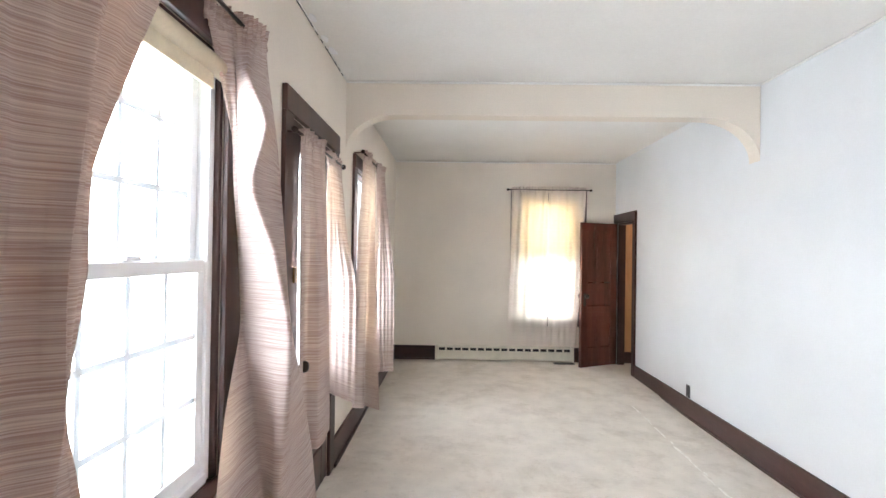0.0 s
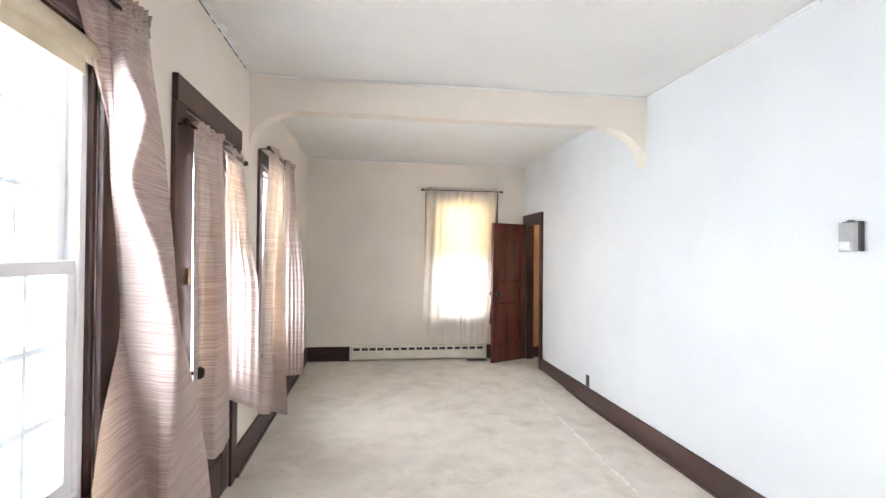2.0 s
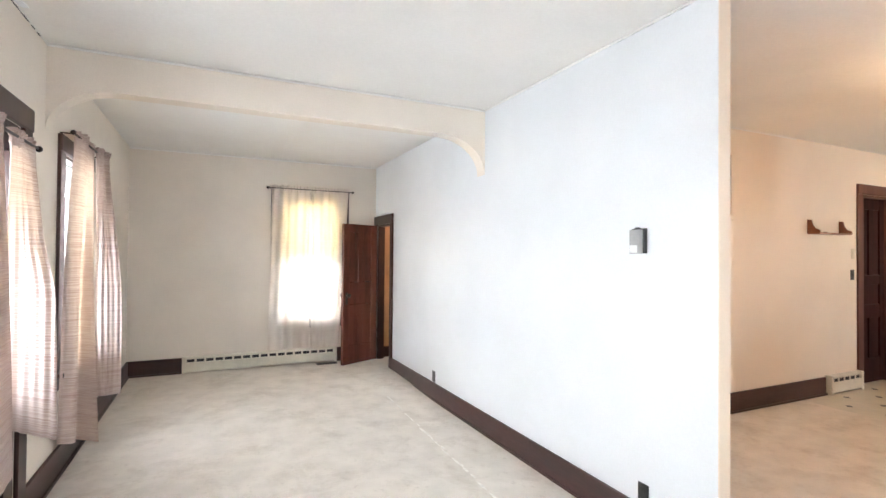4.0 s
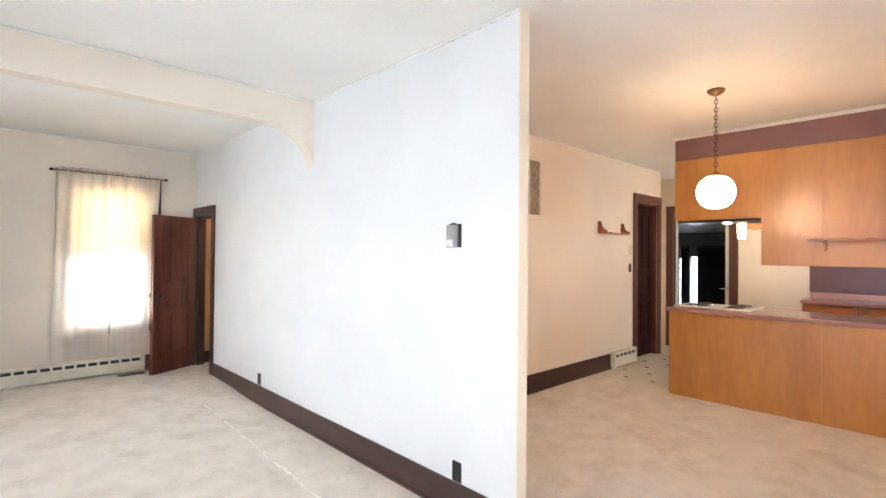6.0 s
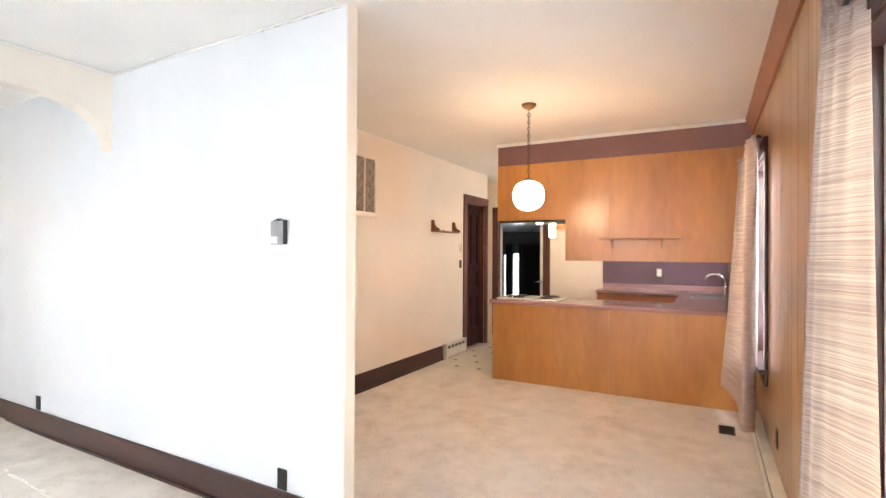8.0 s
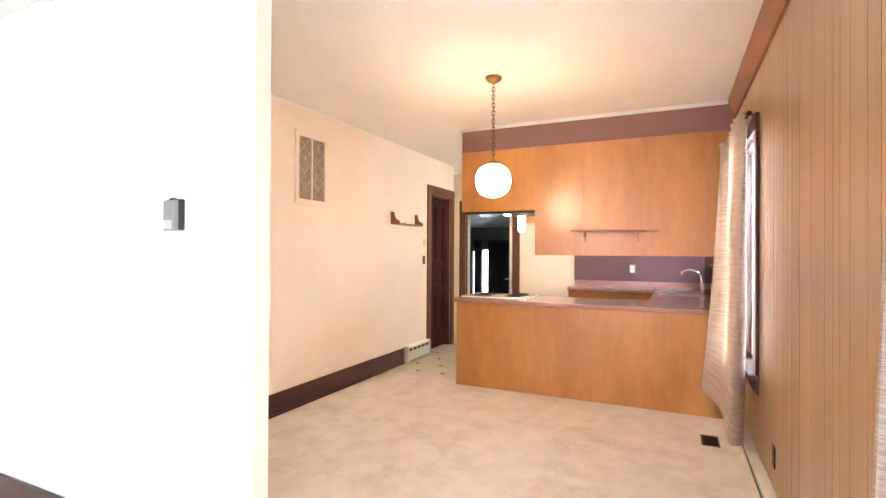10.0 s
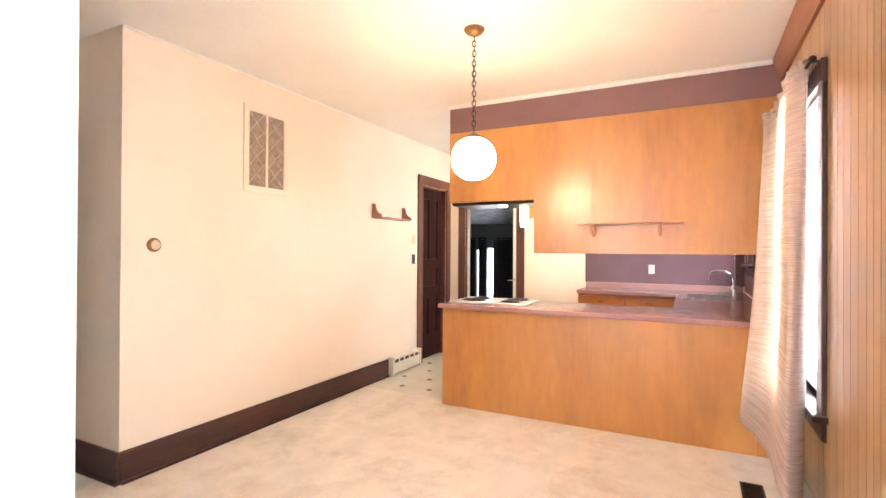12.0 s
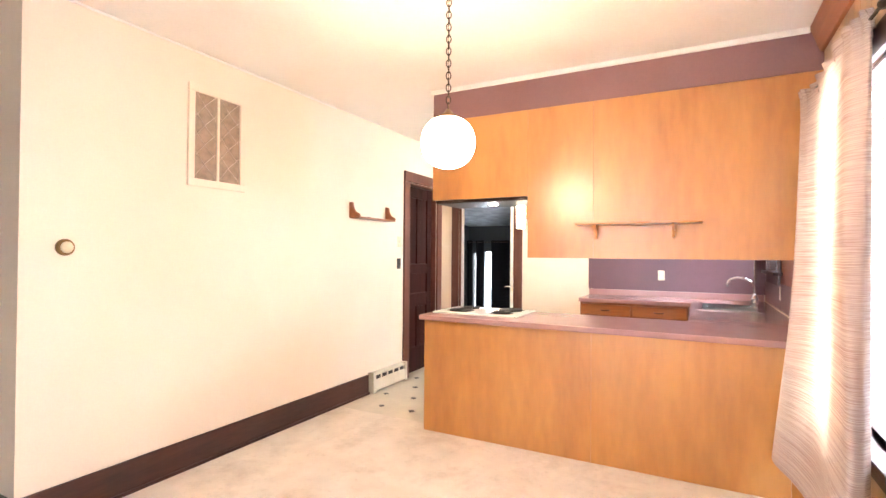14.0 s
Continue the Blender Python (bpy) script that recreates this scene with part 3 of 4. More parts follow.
def panel_door(name, label, w, h, m, material, knob=True, category="door"):
    """A five-panel door: two tall panels, one lying across, two below. Hinge at the origin, the leaf along +x, its face at -y."""
    e = thing(name, label, category, m, kind="structure")
    t = 0.042
    st = 0.105
    part("stile", boxm(0, st, -t, 0, 0, h, bevel=0.003), material, e)
    part("stile", boxm(w - st, w, -t, 0, 0, h, bevel=0.003), material, e)
    part("mid_stile", boxm(w / 2 - 0.04, w / 2 + 0.04, -t + 0.001, -0.001, 0.13 * h, 0.35 * h, bevel=0.003), material, e)
    part("mid_stile", boxm(w / 2 - 0.04, w / 2 + 0.04, -t + 0.001, -0.001, 0.58 * h, 0.94 * h, bevel=0.003), material, e)
    rails = [(0, 0.13 * h), (0.35 * h, 0.42 * h), (0.53 * h, 0.58 * h), (0.94 * h, h)]
    for a, b in rails:
        part("rail", boxm(st, w - st, -t + 0.0005, -0.0005, a, b, bevel=0.003), material, e)
    cells = [(st, w / 2 - 0.04, 0.13 * h, 0.35 * h), (w / 2 + 0.04, w - st, 0.13 * h, 0.35 * h), (st, w - st, 0.42 * h, 0.53 * h),
             (st, w / 2 - 0.04, 0.58 * h, 0.94 * h), (w / 2 + 0.04, w - st, 0.58 * h, 0.94 * h)]
    for a, b, c, d in cells:
        # sunk flat panel; the ledge at its foot slopes and catches the light
        bm = boxm(a, b, -t + 0.016, -0.016, c, d)
        for f, q in ((-t + 0.003, -t + 0.0155), (-0.003, -0.0155)):
            prism(bm, [(f, c), (q, c), (q, c + 0.012)], "x", a, b)
        part("panel", bm, material, e)
    if knob:
        k = part("escutcheon", boxm(w - 0.075, w - 0.035, -t - 0.005, -t, 0.80, 0.96, bevel=0.004), M_BRONZE, e, "dark bronze lock plate")
        part("door_knob", lathe(bmesh.new(), [(0.010, 0), (0.010, -0.03), (0.026, -0.036), (0.029, -0.050), (0.020, -0.062), (0.002, -0.064)], 18, "y", (w - 0.055, -t - 0.004, 0.92)), M_BRONZE, k, "round dark knob")
        k = part("escutcheon", boxm(w - 0.075, w - 0.035, 0.0, 0.005, 0.80, 0.96, bevel=0.002), M_BRONZE, e, "dark bronze lock plate")
        part("door_knob", lathe(bmesh.new(), [(0.010, 0), (0.010, 0.03), (0.026, 0.036), (0.029, 0.050), (0.020, 0.062), (0.002, 0.064)], 18, "y", (w - 0.055, 0.004, 0.92)), M_BRONZE, k, "round dark knob")
    return e


# the small door ajar in the white wall; it swings into the living room
ang = math.degrees(math.atan2(6.46 - 6.72, 2.51 - 3.03))
panel_door("door_1", "red-brown five-panel wooden door standing open", 0.60, 1.875, pose(3.026, 6.725, 0.008, 0, 0, ang), M_REDW)
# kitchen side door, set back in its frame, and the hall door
# this leaf's near-black wood stands for the shade of the recess
panel_door("door_2", "red-brown panel door set back in its frame, coloured as if in shade", 0.61, 2.18, pose(7.728, YK + 0.10, 0.01), M_SHADEW, False)
panel_door("door_3", "dark stained panel door at the hall's end", 0.745, 2.19, pose(3.272, YH + 0.06, 0.01), M_DARKW, False)

# glazed outer door in the west wall
e = thing("door_4", "dark wooden outer door with a tall glass pane", "door", kind="structure")
ya, yb, xa, xb = D1[0] + 0.022, D1[1] - 0.022, XL - 0.043, XL + 0.002
part("stile", boxm(xa, xb, ya, ya + 0.128, 0.01, 2.10, bevel=0.003), M_DARKW, e)
part("stile", boxm(xa, xb, yb - 0.11, yb, 0.01, 2.10, bevel=0.003), M_DARKW, e)
part("rail", boxm(xa + 0.001, xb - 0.001, ya + 0.128, yb - 0.11, 0.01, 0.25, bevel=0.003), M_DARKW, e)
part("rail", boxm(xa + 0.001, xb - 0.001, ya + 0.128, yb - 0.11, 0.66, 0.78, bevel=0.003), M_DARKW, e)
part("rail", boxm(xa + 0.001, xb - 0.001, ya + 0.128, yb - 0.11, 1.97, 2.10, bevel=0.003), M_DARKW, e)
part("panel", boxm(xa + 0.012, xb - 0.012, ya + 0.128, yb - 0.11, 0.25, 0.66), M_DARKW, e)
p = part("pane", boxm(xa + 0.02, xa + 0.024, ya + 0.128, yb - 0.11, 0.78, 1.97), M_GLASS, e)
p.visible_shadow = False
k = part("lock_plate", boxm(xb, xb + 0.005, ya + 0.04, ya + 0.085, 0.78, 1.0, bevel=0.003), M_BRONZE, e, "dark bronze lock plate")
part("door_knob", lathe(bmesh.new(), [(0.010, 0), (0.010, 0.04), (0.027, 0.048), (0.031, 0.062), (0.022, 0.078), (0.002, 0.081)], 18, "x", (xb + 0.004, ya + 0.06, 0.88)), M_BRONZE, k, "round black knob")
part("latch", boxm(xb, xb + 0.012, ya + 0.045, ya + 0.085, 1.30, 1.38, bevel=0.003), M_BRASS, e, "small brass night latch")


# ---- curtains and rods ----
def spline(ps, t, stiff=0.0):
    """A smooth curve through values ps at t from 0 to 1; stiff: how sharply it bends at them."""
    n = len(ps) - 1
    k = min(int(t * n), n - 1)
    f = t * n - k
    if stiff:
        return ps[k].lerp(ps[k + 1], f) * stiff + spline(ps, t) * (1 - stiff)
    p0, p1, p2, p3 = ps[max(k - 1, 0)], ps[k], ps[k + 1], ps[min(k + 2, n)]
    return 0.5 * (2 * p1 + (p2 - p0) * f + (2 * p0 - 5 * p1 + 4 * p2 - p3) * f * f + (3 * p1 - p0 - 3 * p2 + p3) * f ** 3)


def curtain(label, rows, seed, group="", material=None, ripple=0.006, sub=9, stiff=0.0):
    """A hanging cloth panel. rows, from the rod down: a height, then the plan of the cloth's folds there as (x, y);
    a height may be a pair, for a hem that is not level."""
    rng = random.Random(seed)
    top = [Vector((x, y, rows[0][0])) for x, y in rows[0][1]]
    cols = len(top)
    base = Vector((top[0].x, top[0].y, min(rows[-1][0]) if isinstance(rows[-1][0], tuple) else rows[-1][0]))
    e = thing("curtain", label, "curtain", Matrix.Translation(base), group)
    ctrl = []
    for h, ps in rows:
        z0, z1 = h if isinstance(h, tuple) else (h, h)
        ctrl.append([Vector((x, y, z0 + (z1 - z0) * i / (cols - 1))) for i, (x, y) in enumerate(ps)])
    nu, nv = (cols - 1) * sub, 40
    ph = [rng.uniform(0, 6.28) for _ in range(4)]
    heights = [sum(p.z for p in r) / cols for r in ctrl]
    span = heights[0] - heights[-1]
    marks = [(heights[0] - h) / span for h in heights]
    bm = bmesh.new()
    uvl = bm.loops.layers.uv.new("UVMap")
    grid = []
    width = sum((a - b).length for a, b in zip(ctrl[-1], ctrl[-1][1:]))
    for j in range(nv + 1):
        v = j / nv
        k = max(i for i in range(len(marks) - 1) if marks[i] <= v + 1e-9)
        t = (k + (v - marks[k]) / (marks[k + 1] - marks[k])) / (len(marks) - 1)
        line = [spline([r[c] for r in ctrl], min(t, 1.0), stiff) for c in range(cols)]
        nrm = Vector((-(line[-1] - line[0]).y, (line[-1] - line[0]).x, 0)).normalized()
        row = []
        for i in range(nu + 1):
            u = i / nu
            p = spline(line, u, stiff)
            w = ripple * (math.sin(15 * u * cols / 2 + ph[0] + 1.3 * math.sin(2.5 * v + ph[1])) + 0.6 * math.sin(23 * u + 5 * v + ph[2])) * (1.3 - 0.5 * v)
            if v < 0.08:
                w += 0.007 * math.sin(2 * math.pi * cols * 3 * u + ph[3]) * (1 - v / 0.08)
            row.append((bm.verts.new(p + nrm * w - base), u, v))
        grid.append(row)
    for a, b in zip(grid, grid[1:]):
        for i in range(nu):
            q = (a[i], a[i + 1], b[i + 1], b[i])
            f = bm.faces.new([x[0] for x in q])
            f.smooth = True
            for lp, x in zip(f.loops, q):
                lp[uvl].uv = (x[1] * width, x[2] * span)
    part("panel", bm, material or M_CLOTH, e)
    bm = bmesh.new()
    uvl = bm.loops.layers.uv.new("UVMap")
    along = top[-1] - top[0]
    nrm = Vector((-along.y, along.x, 0)).normalized()
    rr, n = [], nu * 3
    for j, z in enumerate((-0.035, -0.008, 0.012, 0.042)):
        row = []
        for i in range(n + 1):
            u = i / n
            p = spline(top, u)
            a = (0.010, 0.005, 0.012, 0.018)[j]
            row.append((bm.verts.new(p + nrm * (a * math.sin(2 * math.pi * cols * 3 * u + ph[3] + 0.5 * j) + 0.003) + Vector((0, 0, z + 0.007 * math.sin(41 * u + j))) - base), u, z))
        rr.append(row)
    for a, b in zip(rr, rr[1:]):
        for i in range(n):
            q = (a[i], a[i + 1], b[i + 1], b[i])
            f = bm.faces.new([x[0] for x in q])
            f.smooth = True
            for lp, x in zip(f.loops, q):
                lp[uvl].uv = (x[1] * width, x[2])
    part("heading", bm, material or M_CLOTH, e, "gathered ruffle over the rod")
    return e


def rod(a, b, out, finial=True):
    """A dark curtain rod on two brackets, from a to b; out: the way from the wall."""
    a, b = Vector(a), Vector(b)
    e = thing("curtain_rod", "dark bronze curtain rod on two brackets", "curtain rod", Matrix.Translation(a))
    d = (b - a)
    part("rod", tube(bmesh.new(), [(0, 0, 0), d * 0.5, d], 0.007), M_BRONZE, e)
    for p, s in ((Vector(), -1), (d, 1)):
        dn = d.normalized()
        q = p + dn * 0.012 * s
        if finial:
            part("finial", tube(bmesh.new(), [q - dn * 0.01 * s, q, q + dn * 0.01 * s, q + dn * 0.022 * s, q + dn * 0.03 * s], [0.008, 0.014, 0.018, 0.013, 0.003]), M_BRONZE, e)
        o = Vector(out)
        pp = p - dn * 0.02 * s
        part("bracket", tube(bmesh.new(), [pp, pp - o * 0.5, pp - o], 0.005), M_BRONZE, e)
    return e


g = "curtains in the living room"
LC = "pinkish beige streaked curtain panel hanging beside the window"
rod((0.115, 0.78, 2.205), (0.115, 1.87, 2.205), (0.095, 0, 0))
curtain(LC, [(2.2, [(0.11, 0.78), (0.16, 0.88), (0.19, 1.02), (0.13, 1.15), (0.13, 1.32), (0.085, 1.29), (0.08, 0.86)]), (1.9, [(0.11, 0.80), (0.15, 0.88), (0.19, 0.975), (0.14, 1.06), (0.13, 1.17), (0.085, 1.14), (0.08, 0.86)]),
             (1.62, [(0.11, 0.83), (0.14, 0.90), (0.19, 0.936), (0.14, 0.99), (0.13, 1.046), (0.085, 1.02), (0.08, 0.88)]), (1.4, [(0.11, 0.83), (0.14, 0.89), (0.19, 0.91), (0.14, 0.97), (0.13, 1.04), (0.085, 1.01), (0.08, 0.87)]),
             (1.17, [(0.11, 0.81), (0.14, 0.88), (0.19, 0.915), (0.14, 0.96), (0.13, 0.995), (0.085, 0.97), (0.08, 0.86)]), (0.95, [(0.11, 0.78), (0.16, 0.85), (0.19, 0.88), (0.14, 0.97), (0.13, 1.045), (0.085, 1.01), (0.08, 0.84)]),
             (0.25, [(0.10, 0.70), (0.17, 0.80), (0.20, 0.86), (0.14, 1.0), (0.14, 1.12), (0.085, 1.08), (0.08, 0.82)])], 3, g, None, 0.0045, 14, 0.55)
curtain(LC, [(2.2, [(0.055, 1.60), (0.09, 1.70), (0.14, 1.75), (0.15, 1.85)]), (2.05, [(0.055, 1.68), (0.09, 1.74), (0.14, 1.705), (0.16, 1.87)]),
             (1.86, [(0.05, 1.80), (0.08, 1.78), (0.24, 1.628), (0.16, 1.95)]), (1.68, [(0.05, 1.82), (0.08, 1.787), (0.14, 1.76), (0.16, 2.0)]),
             (1.46, [(0.05, 1.87), (0.07, 1.85), (0.22, 1.765), (0.16, 2.056)]), (1.18, [(0.05, 1.90), (0.07, 1.89), (0.27, 1.79), (0.16, 2.12)]),
             (0.92, [(0.09, 1.71), (0.09, 1.92), (0.24, 1.86), (0.16, 2.27)]), (0.55, [(0.10, 1.62), (0.10, 1.99), (0.18, 1.96), (0.18, 2.40)]), (0.22, [(0.10, 1.60), (0.10, 2.04), (0.14, 2.0), (0.19, 2.48)])], 7, g, None, 0.004, 12, 0.6)
rod((0.09, 2.37, 2.02), (0.09, 3.32, 2.02), (0.07, 0, 0))
DC = "beige streaked curtain panel hanging over the glazed door"
curtain(DC, [(2.01, [(0.09, 2.45), (0.115, 2.52), (0.10, 2.60), (0.13, 2.72), (0.08, 2.70), (0.075, 2.60)]), (1.3, [(0.09, 2.48), (0.085, 2.58), (0.15, 2.60), (0.14, 2.80), (0.08, 2.78), (0.07, 2.62)]),
             (0.46, [(0.09, 2.50), (0.09, 2.59), (0.16, 2.61), (0.14, 2.87), (0.08, 2.84), (0.07, 2.64)])], 11, g, None, 0.004, 9, 0.4)
curtain(DC, [(2.01, [(0.08, 2.98), (0.095, 3.06), (0.08, 3.14), (0.09, 3.26)]), (1.55, [(0.06, 3.03), (0.11, 3.05), (0.14, 3.06), (0.17, 3.12)]), (1.26, [(0.05, 3.07), (0.12, 3.06), (0.19, 3.04), (0.25, 3.03)]),
             ((0.62, 0.55), [(0.06, 3.06), (0.13, 3.05), (0.20, 3.04), (0.26, 3.04)])], 13, g, None, 0.005, 9, 0.4)
rod((0.10, 4.00, 2.255), (0.10, 4.95, 2.255), (0.08, 0, 0))
curtain(LC, [(2.25, [(0.09, 4.10), (0.12, 4.25), (0.09, 4.42), (0.10, 4.58)]), (1.3, [(0.06, 4.0), (0.12, 4.1), (0.09, 4.26), (0.18, 4.24)]),
             ((0.26, 0.16), [(0.06, 3.88), (0.14, 3.98), (0.10, 4.16), (0.24, 4.14)])], 17, g, None, 0.005, 9, 0.4)
curtain(LC, [(2.25, [(0.10, 4.66), (0.13, 4.74), (0.10, 4.82), (0.15, 4.88)]), (1.22, [(0.10, 4.70), (0.16, 4.70), (0.21, 4.71), (0.27, 4.72)]),
             (0.34, [(0.12, 4.70), (0.18, 4.70), (0.22, 4.72), (0.28, 4.73)])], 19, g, None, 0.006, 9, 0.4)
rod((1.585, 6.765, 2.335), (2.66, 6.765, 2.335), (0, -0.08, 0))
FC = "cream streaked curtain panel glowing with daylight behind it"
curtain(FC, [(2.33, [(1.61, 6.765), (1.78, 6.76), (1.94, 6.768), (2.105, 6.762)]), (1.25, [(1.60, 6.76), (1.77, 6.745), (1.94, 6.762), (2.105, 6.75)]),
             (0.225, [(1.565, 6.75), (1.76, 6.73), (1.95, 6.755), (2.11, 6.74)])], 23, g, M_SHEER, 0.009, 14)
curtain(FC, [(2.33, [(2.11, 6.765), (2.28, 6.76), (2.45, 6.768), (2.62, 6.762)]), (1.25, [(2.115, 6.755), (2.27, 6.745), (2.42, 6.762), (2.56, 6.75)]),
             (0.22, [(2.12, 6.745), (2.25, 6.73), (2.38, 6.755), (2.50, 6.74)])], 29, g, M_SHEER, 0.009, 14)
e = thing("roller_blind", "yellowed roller blind half drawn behind the far curtains", "blind", pose((WN[0] + WN[1]) / 2, YF + 0.016, 2.185))
part("roller", lathe(bmesh.new(), [(0.016, -0.375), (0.016, 0.375)], 16, "x"), M_IVORY, e)
part("sheet", boxm(-0.37, 0.37, -0.001, 0.001, -0.80, -0.012), M_BLIND, e)
part("slat", boxm(-0.37, 0.37, -0.004, 0.004, -0.825, -0.8005, bevel=0.002), M_IVORY, e, "flat slat in the hem")
g = "curtains on the panelled wall"
rod((5.22, -0.375, 2.285), (6.30, -0.345, 2.285), (0, 0.06, 0))
curtain("beige streaked curtain drawn across the window",
        [(2.28, [(6.30, -0.40), (6.321, -0.310), (6.165, -0.345), (5.483, -0.325), (5.322, -0.375), (5.60, -0.395)]),
         (1.48, [(6.13, -0.405), (6.083, -0.250), (6.011, -0.330), (5.325, -0.290), (5.300, -0.370), (5.58, -0.395)]),
         (0.98, [(6.13, -0.405), (6.095, -0.220), (5.997, -0.325), (5.303, -0.285), (5.310, -0.370), (5.58, -0.395)]),
         ((0.30, 0.14), [(6.30, -0.36), (6.273, -0.165), (5.802, -0.270), (5.185, -0.265), (5.267, -0.355), (5.50, -0.36)])], 31, g, None, 0.004, 9, 0.35)
rod((1.60, -0.375, 2.105), (2.80, -0.375, 2.105), (0, 0.06, 0))
curtain("beige streaked curtain panel beside the window", [(2.10, [(2.76, -0.337), (2.75, -0.345), (2.71, -0.375), (2.66, -0.412)]), (1.43, [(2.78, -0.305), (2.77, -0.318), (2.71, -0.36), (2.61, -0.412)]), (0.40, [(2.82, -0.278), (2.78, -0.30), (2.71, -0.34), (2.55, -0.415)])], 37, g, None, 0.003)


# ---- kitchen ----
# peninsula
e = thing("peninsula_cabinet", "honey plywood peninsula base with flat back panels", "cabinet", pose(XP, 0, 0))
for a, b in ((-0.27, 0.84), (0.8406, 2.135)):
    part("back_panel", boxm(0, 0.018, a, b, 0.0, 0.872, bevel=0.002), M_PLY, e)
part("end_panel", boxm(0.019, 0.60, 2.115, 2.134, 0.0, 0.872, bevel=0.002), M_PLY, e)
part("body", boxm(0.019, 0.60, YS + 0.005, 2.114, 0.08, 0.872), M_PLY, e)
part("plinth", boxm(0.019, 0.54, YS + 0.005, 2.112, 0.0, 0.08), M_DARKH, e)
part("filler_strip", boxm(0.002, 0.02, YS + 0.08, -0.272, 0.0, 0.872, bevel=0.002), M_PLY, e)

# continuous worktop, U-shaped, with a hole left for the sink
SX0, SX1, SY0, SY1 = 7.92, 8.62, -0.30, 0.20
e = thing("worktop", "plum laminate worktop running round the kitchen", "worktop")
part("peninsula_top", boxm(XP - 0.035, 7.02, YS, 2.17, 0.875, 0.915, bevel=0.006), M_COUNTER, e)
part("sink_top", boxm(7.0201, SX0 + 0.02, YS, 0.27, 0.875, 0.915), M_COUNTER, e)
part("sink_top", boxm(SX0 + 0.0201, SX1 - 0.0201, YS, SY0 + 0.02, 0.875, 0.915), M_COUNTER, e)
part("sink_top", boxm(SX0 + 0.0201, SX1 - 0.0201, SY1 - 0.02, 0.27, 0.875, 0.915), M_COUNTER, e)
part("sink_top", boxm(SX1 - 0.02, XE - 0.002, YS, 0.27, 0.875, 0.915), M_COUNTER, e)
part("back_top", boxm(8.61, XE - 0.002, 0.2701, 1.41, 0.875, 0.915), M_COUNTER, e)
e = thing("upstand", "plum upstand with a pale strip behind the worktop", "upstand")
part("board", boxm(XE - 0.02, XE - 0.002, YS + 0.02, 1.41, 0.916, 0.985, bevel=0.003), M_COUNTER, e)
part("strip", boxm(7.0, XE - 0.02, YS + 0.001, YS + 0.008, 0.916, 0.926), M_IVORY, e, "pale sealing strip")

e = thing("splashback", "dark plum splashback panels behind the worktop", "splashback")
part("panel", boxm(XE - 0.006, XE - 0.001, YS, 1.42, 0.986, 1.62), M_PURPLE, e)
part("panel", boxm(6.46, XE - 0.007, YS, YS + 0.006, 0.93, 1.16), M_PURPLE, e)
part("edge_strip", tube(bmesh.new(), [(XE - 0.012, -0.33, 0.99), (XE - 0.012, -0.33, 1.2), (XE - 0.012, -0.33, 1.62)], 0.006, 6), M_STEEL, e, "thin metal strip in the corner")


def base_unit(y0, y1, x0, x1, drawers):
    e = thing("base_cabinet", "honey wood base cabinet with drawers", "cabinet", pose(x0, y0, 0), "base cabinets")
    w = y1 - y0
    part("body", boxm(0.02, x1 - x0, 0, w, 0.09, 0.873), M_CORNICE, e)
    part("plinth", boxm(0.06, x1 - x0, 0, w, 0, 0.089), M_DARKH, e)
    for k in range(drawers):
        a, b = w * k / drawers + 0.012, w * (k + 1) / drawers - 0.012
        d = part("drawer_front", boxm(0.0, 0.019, a, b, 0.735, 0.850, bevel=0.004), M_DRAWER, e)
        m = (a + b) / 2
        part("handle", tube(bmesh.new(), [(0, m - 0.045, 0.79), (-0.022, m - 0.035, 0.787), (-0.024, m, 0.785), (-0.022, m + 0.035, 0.787), (0, m + 0.045, 0.79)], 0.005), M_BRONZE, d, "dark bow handle")
        dd = part("door", boxm(0.0, 0.019, a, b, 0.11, 0.70, bevel=0.004), M_PLY, e)
        part("handle", tube(bmesh.new(), [(0, b - 0.03, 0.6), (-0.022, b - 0.032, 0.59), (-0.022, b - 0.032, 0.54), (0, b - 0.03, 0.53)], 0.005), M_BRONZE, dd, "dark bow handle")
    return e


base_unit(0.30, 1.40, 8.635, XE - 0.002, 2)
e = thing("sink_cabinet", "honey wood cabinet under the sink", "cabinet", pose(7.03, YS + 0.01, 0))
part("body", boxm(0, 1.58, 0, 0.66, 0.09, 0.70), M_PLY, e)
for k in range(2):
    part("door", boxm(0.02 + 0.78 * k, 0.78 + 0.78 * k, 0.661, 0.68, 0.11, 0.69, bevel=0.004), M_PLY, e)

# wall cabinets over the peninsula, with the step above the hob
e = thing("wall_cabinet", "honey plywood wall cabinet hanging over the peninsula", "cabinet", pose(XU, 0, 0))
SP = 2.465
for a, b, z in ((YS + 0.002, 0.842, 1.375), (0.8426, 1.312, 1.375)):
    part("back_panel", boxm(0, 0.016, a, b, z, SP, bevel=0.0015), M_PLY, e)
part("back_panel", boxm(0, 0.016, 1.3125, 2.11, 1.83, SP, bevel=0.0015), M_PLY, e)
part("body", boxm(0.017, 0.36, YS + 0.002, 1.312, 1.377, SP), M_PLY, e)
part("body", boxm(0.017, 0.36, 1.313, 2.109, 1.832, SP), M_PLY, e)
solid("soffit", boxm(XU, XU + 0.38, YS + 0.001, 2.108, SP + 0.001, H - 0.03), M_SOFFIT, "plum painted soffit above the wall cabinets", "soffit")
crown("trim", XU - 0.018, XU + 0.38, YS + 0.066, 2.125, 0.035, M_CEIL, "white moulding on the soffit")

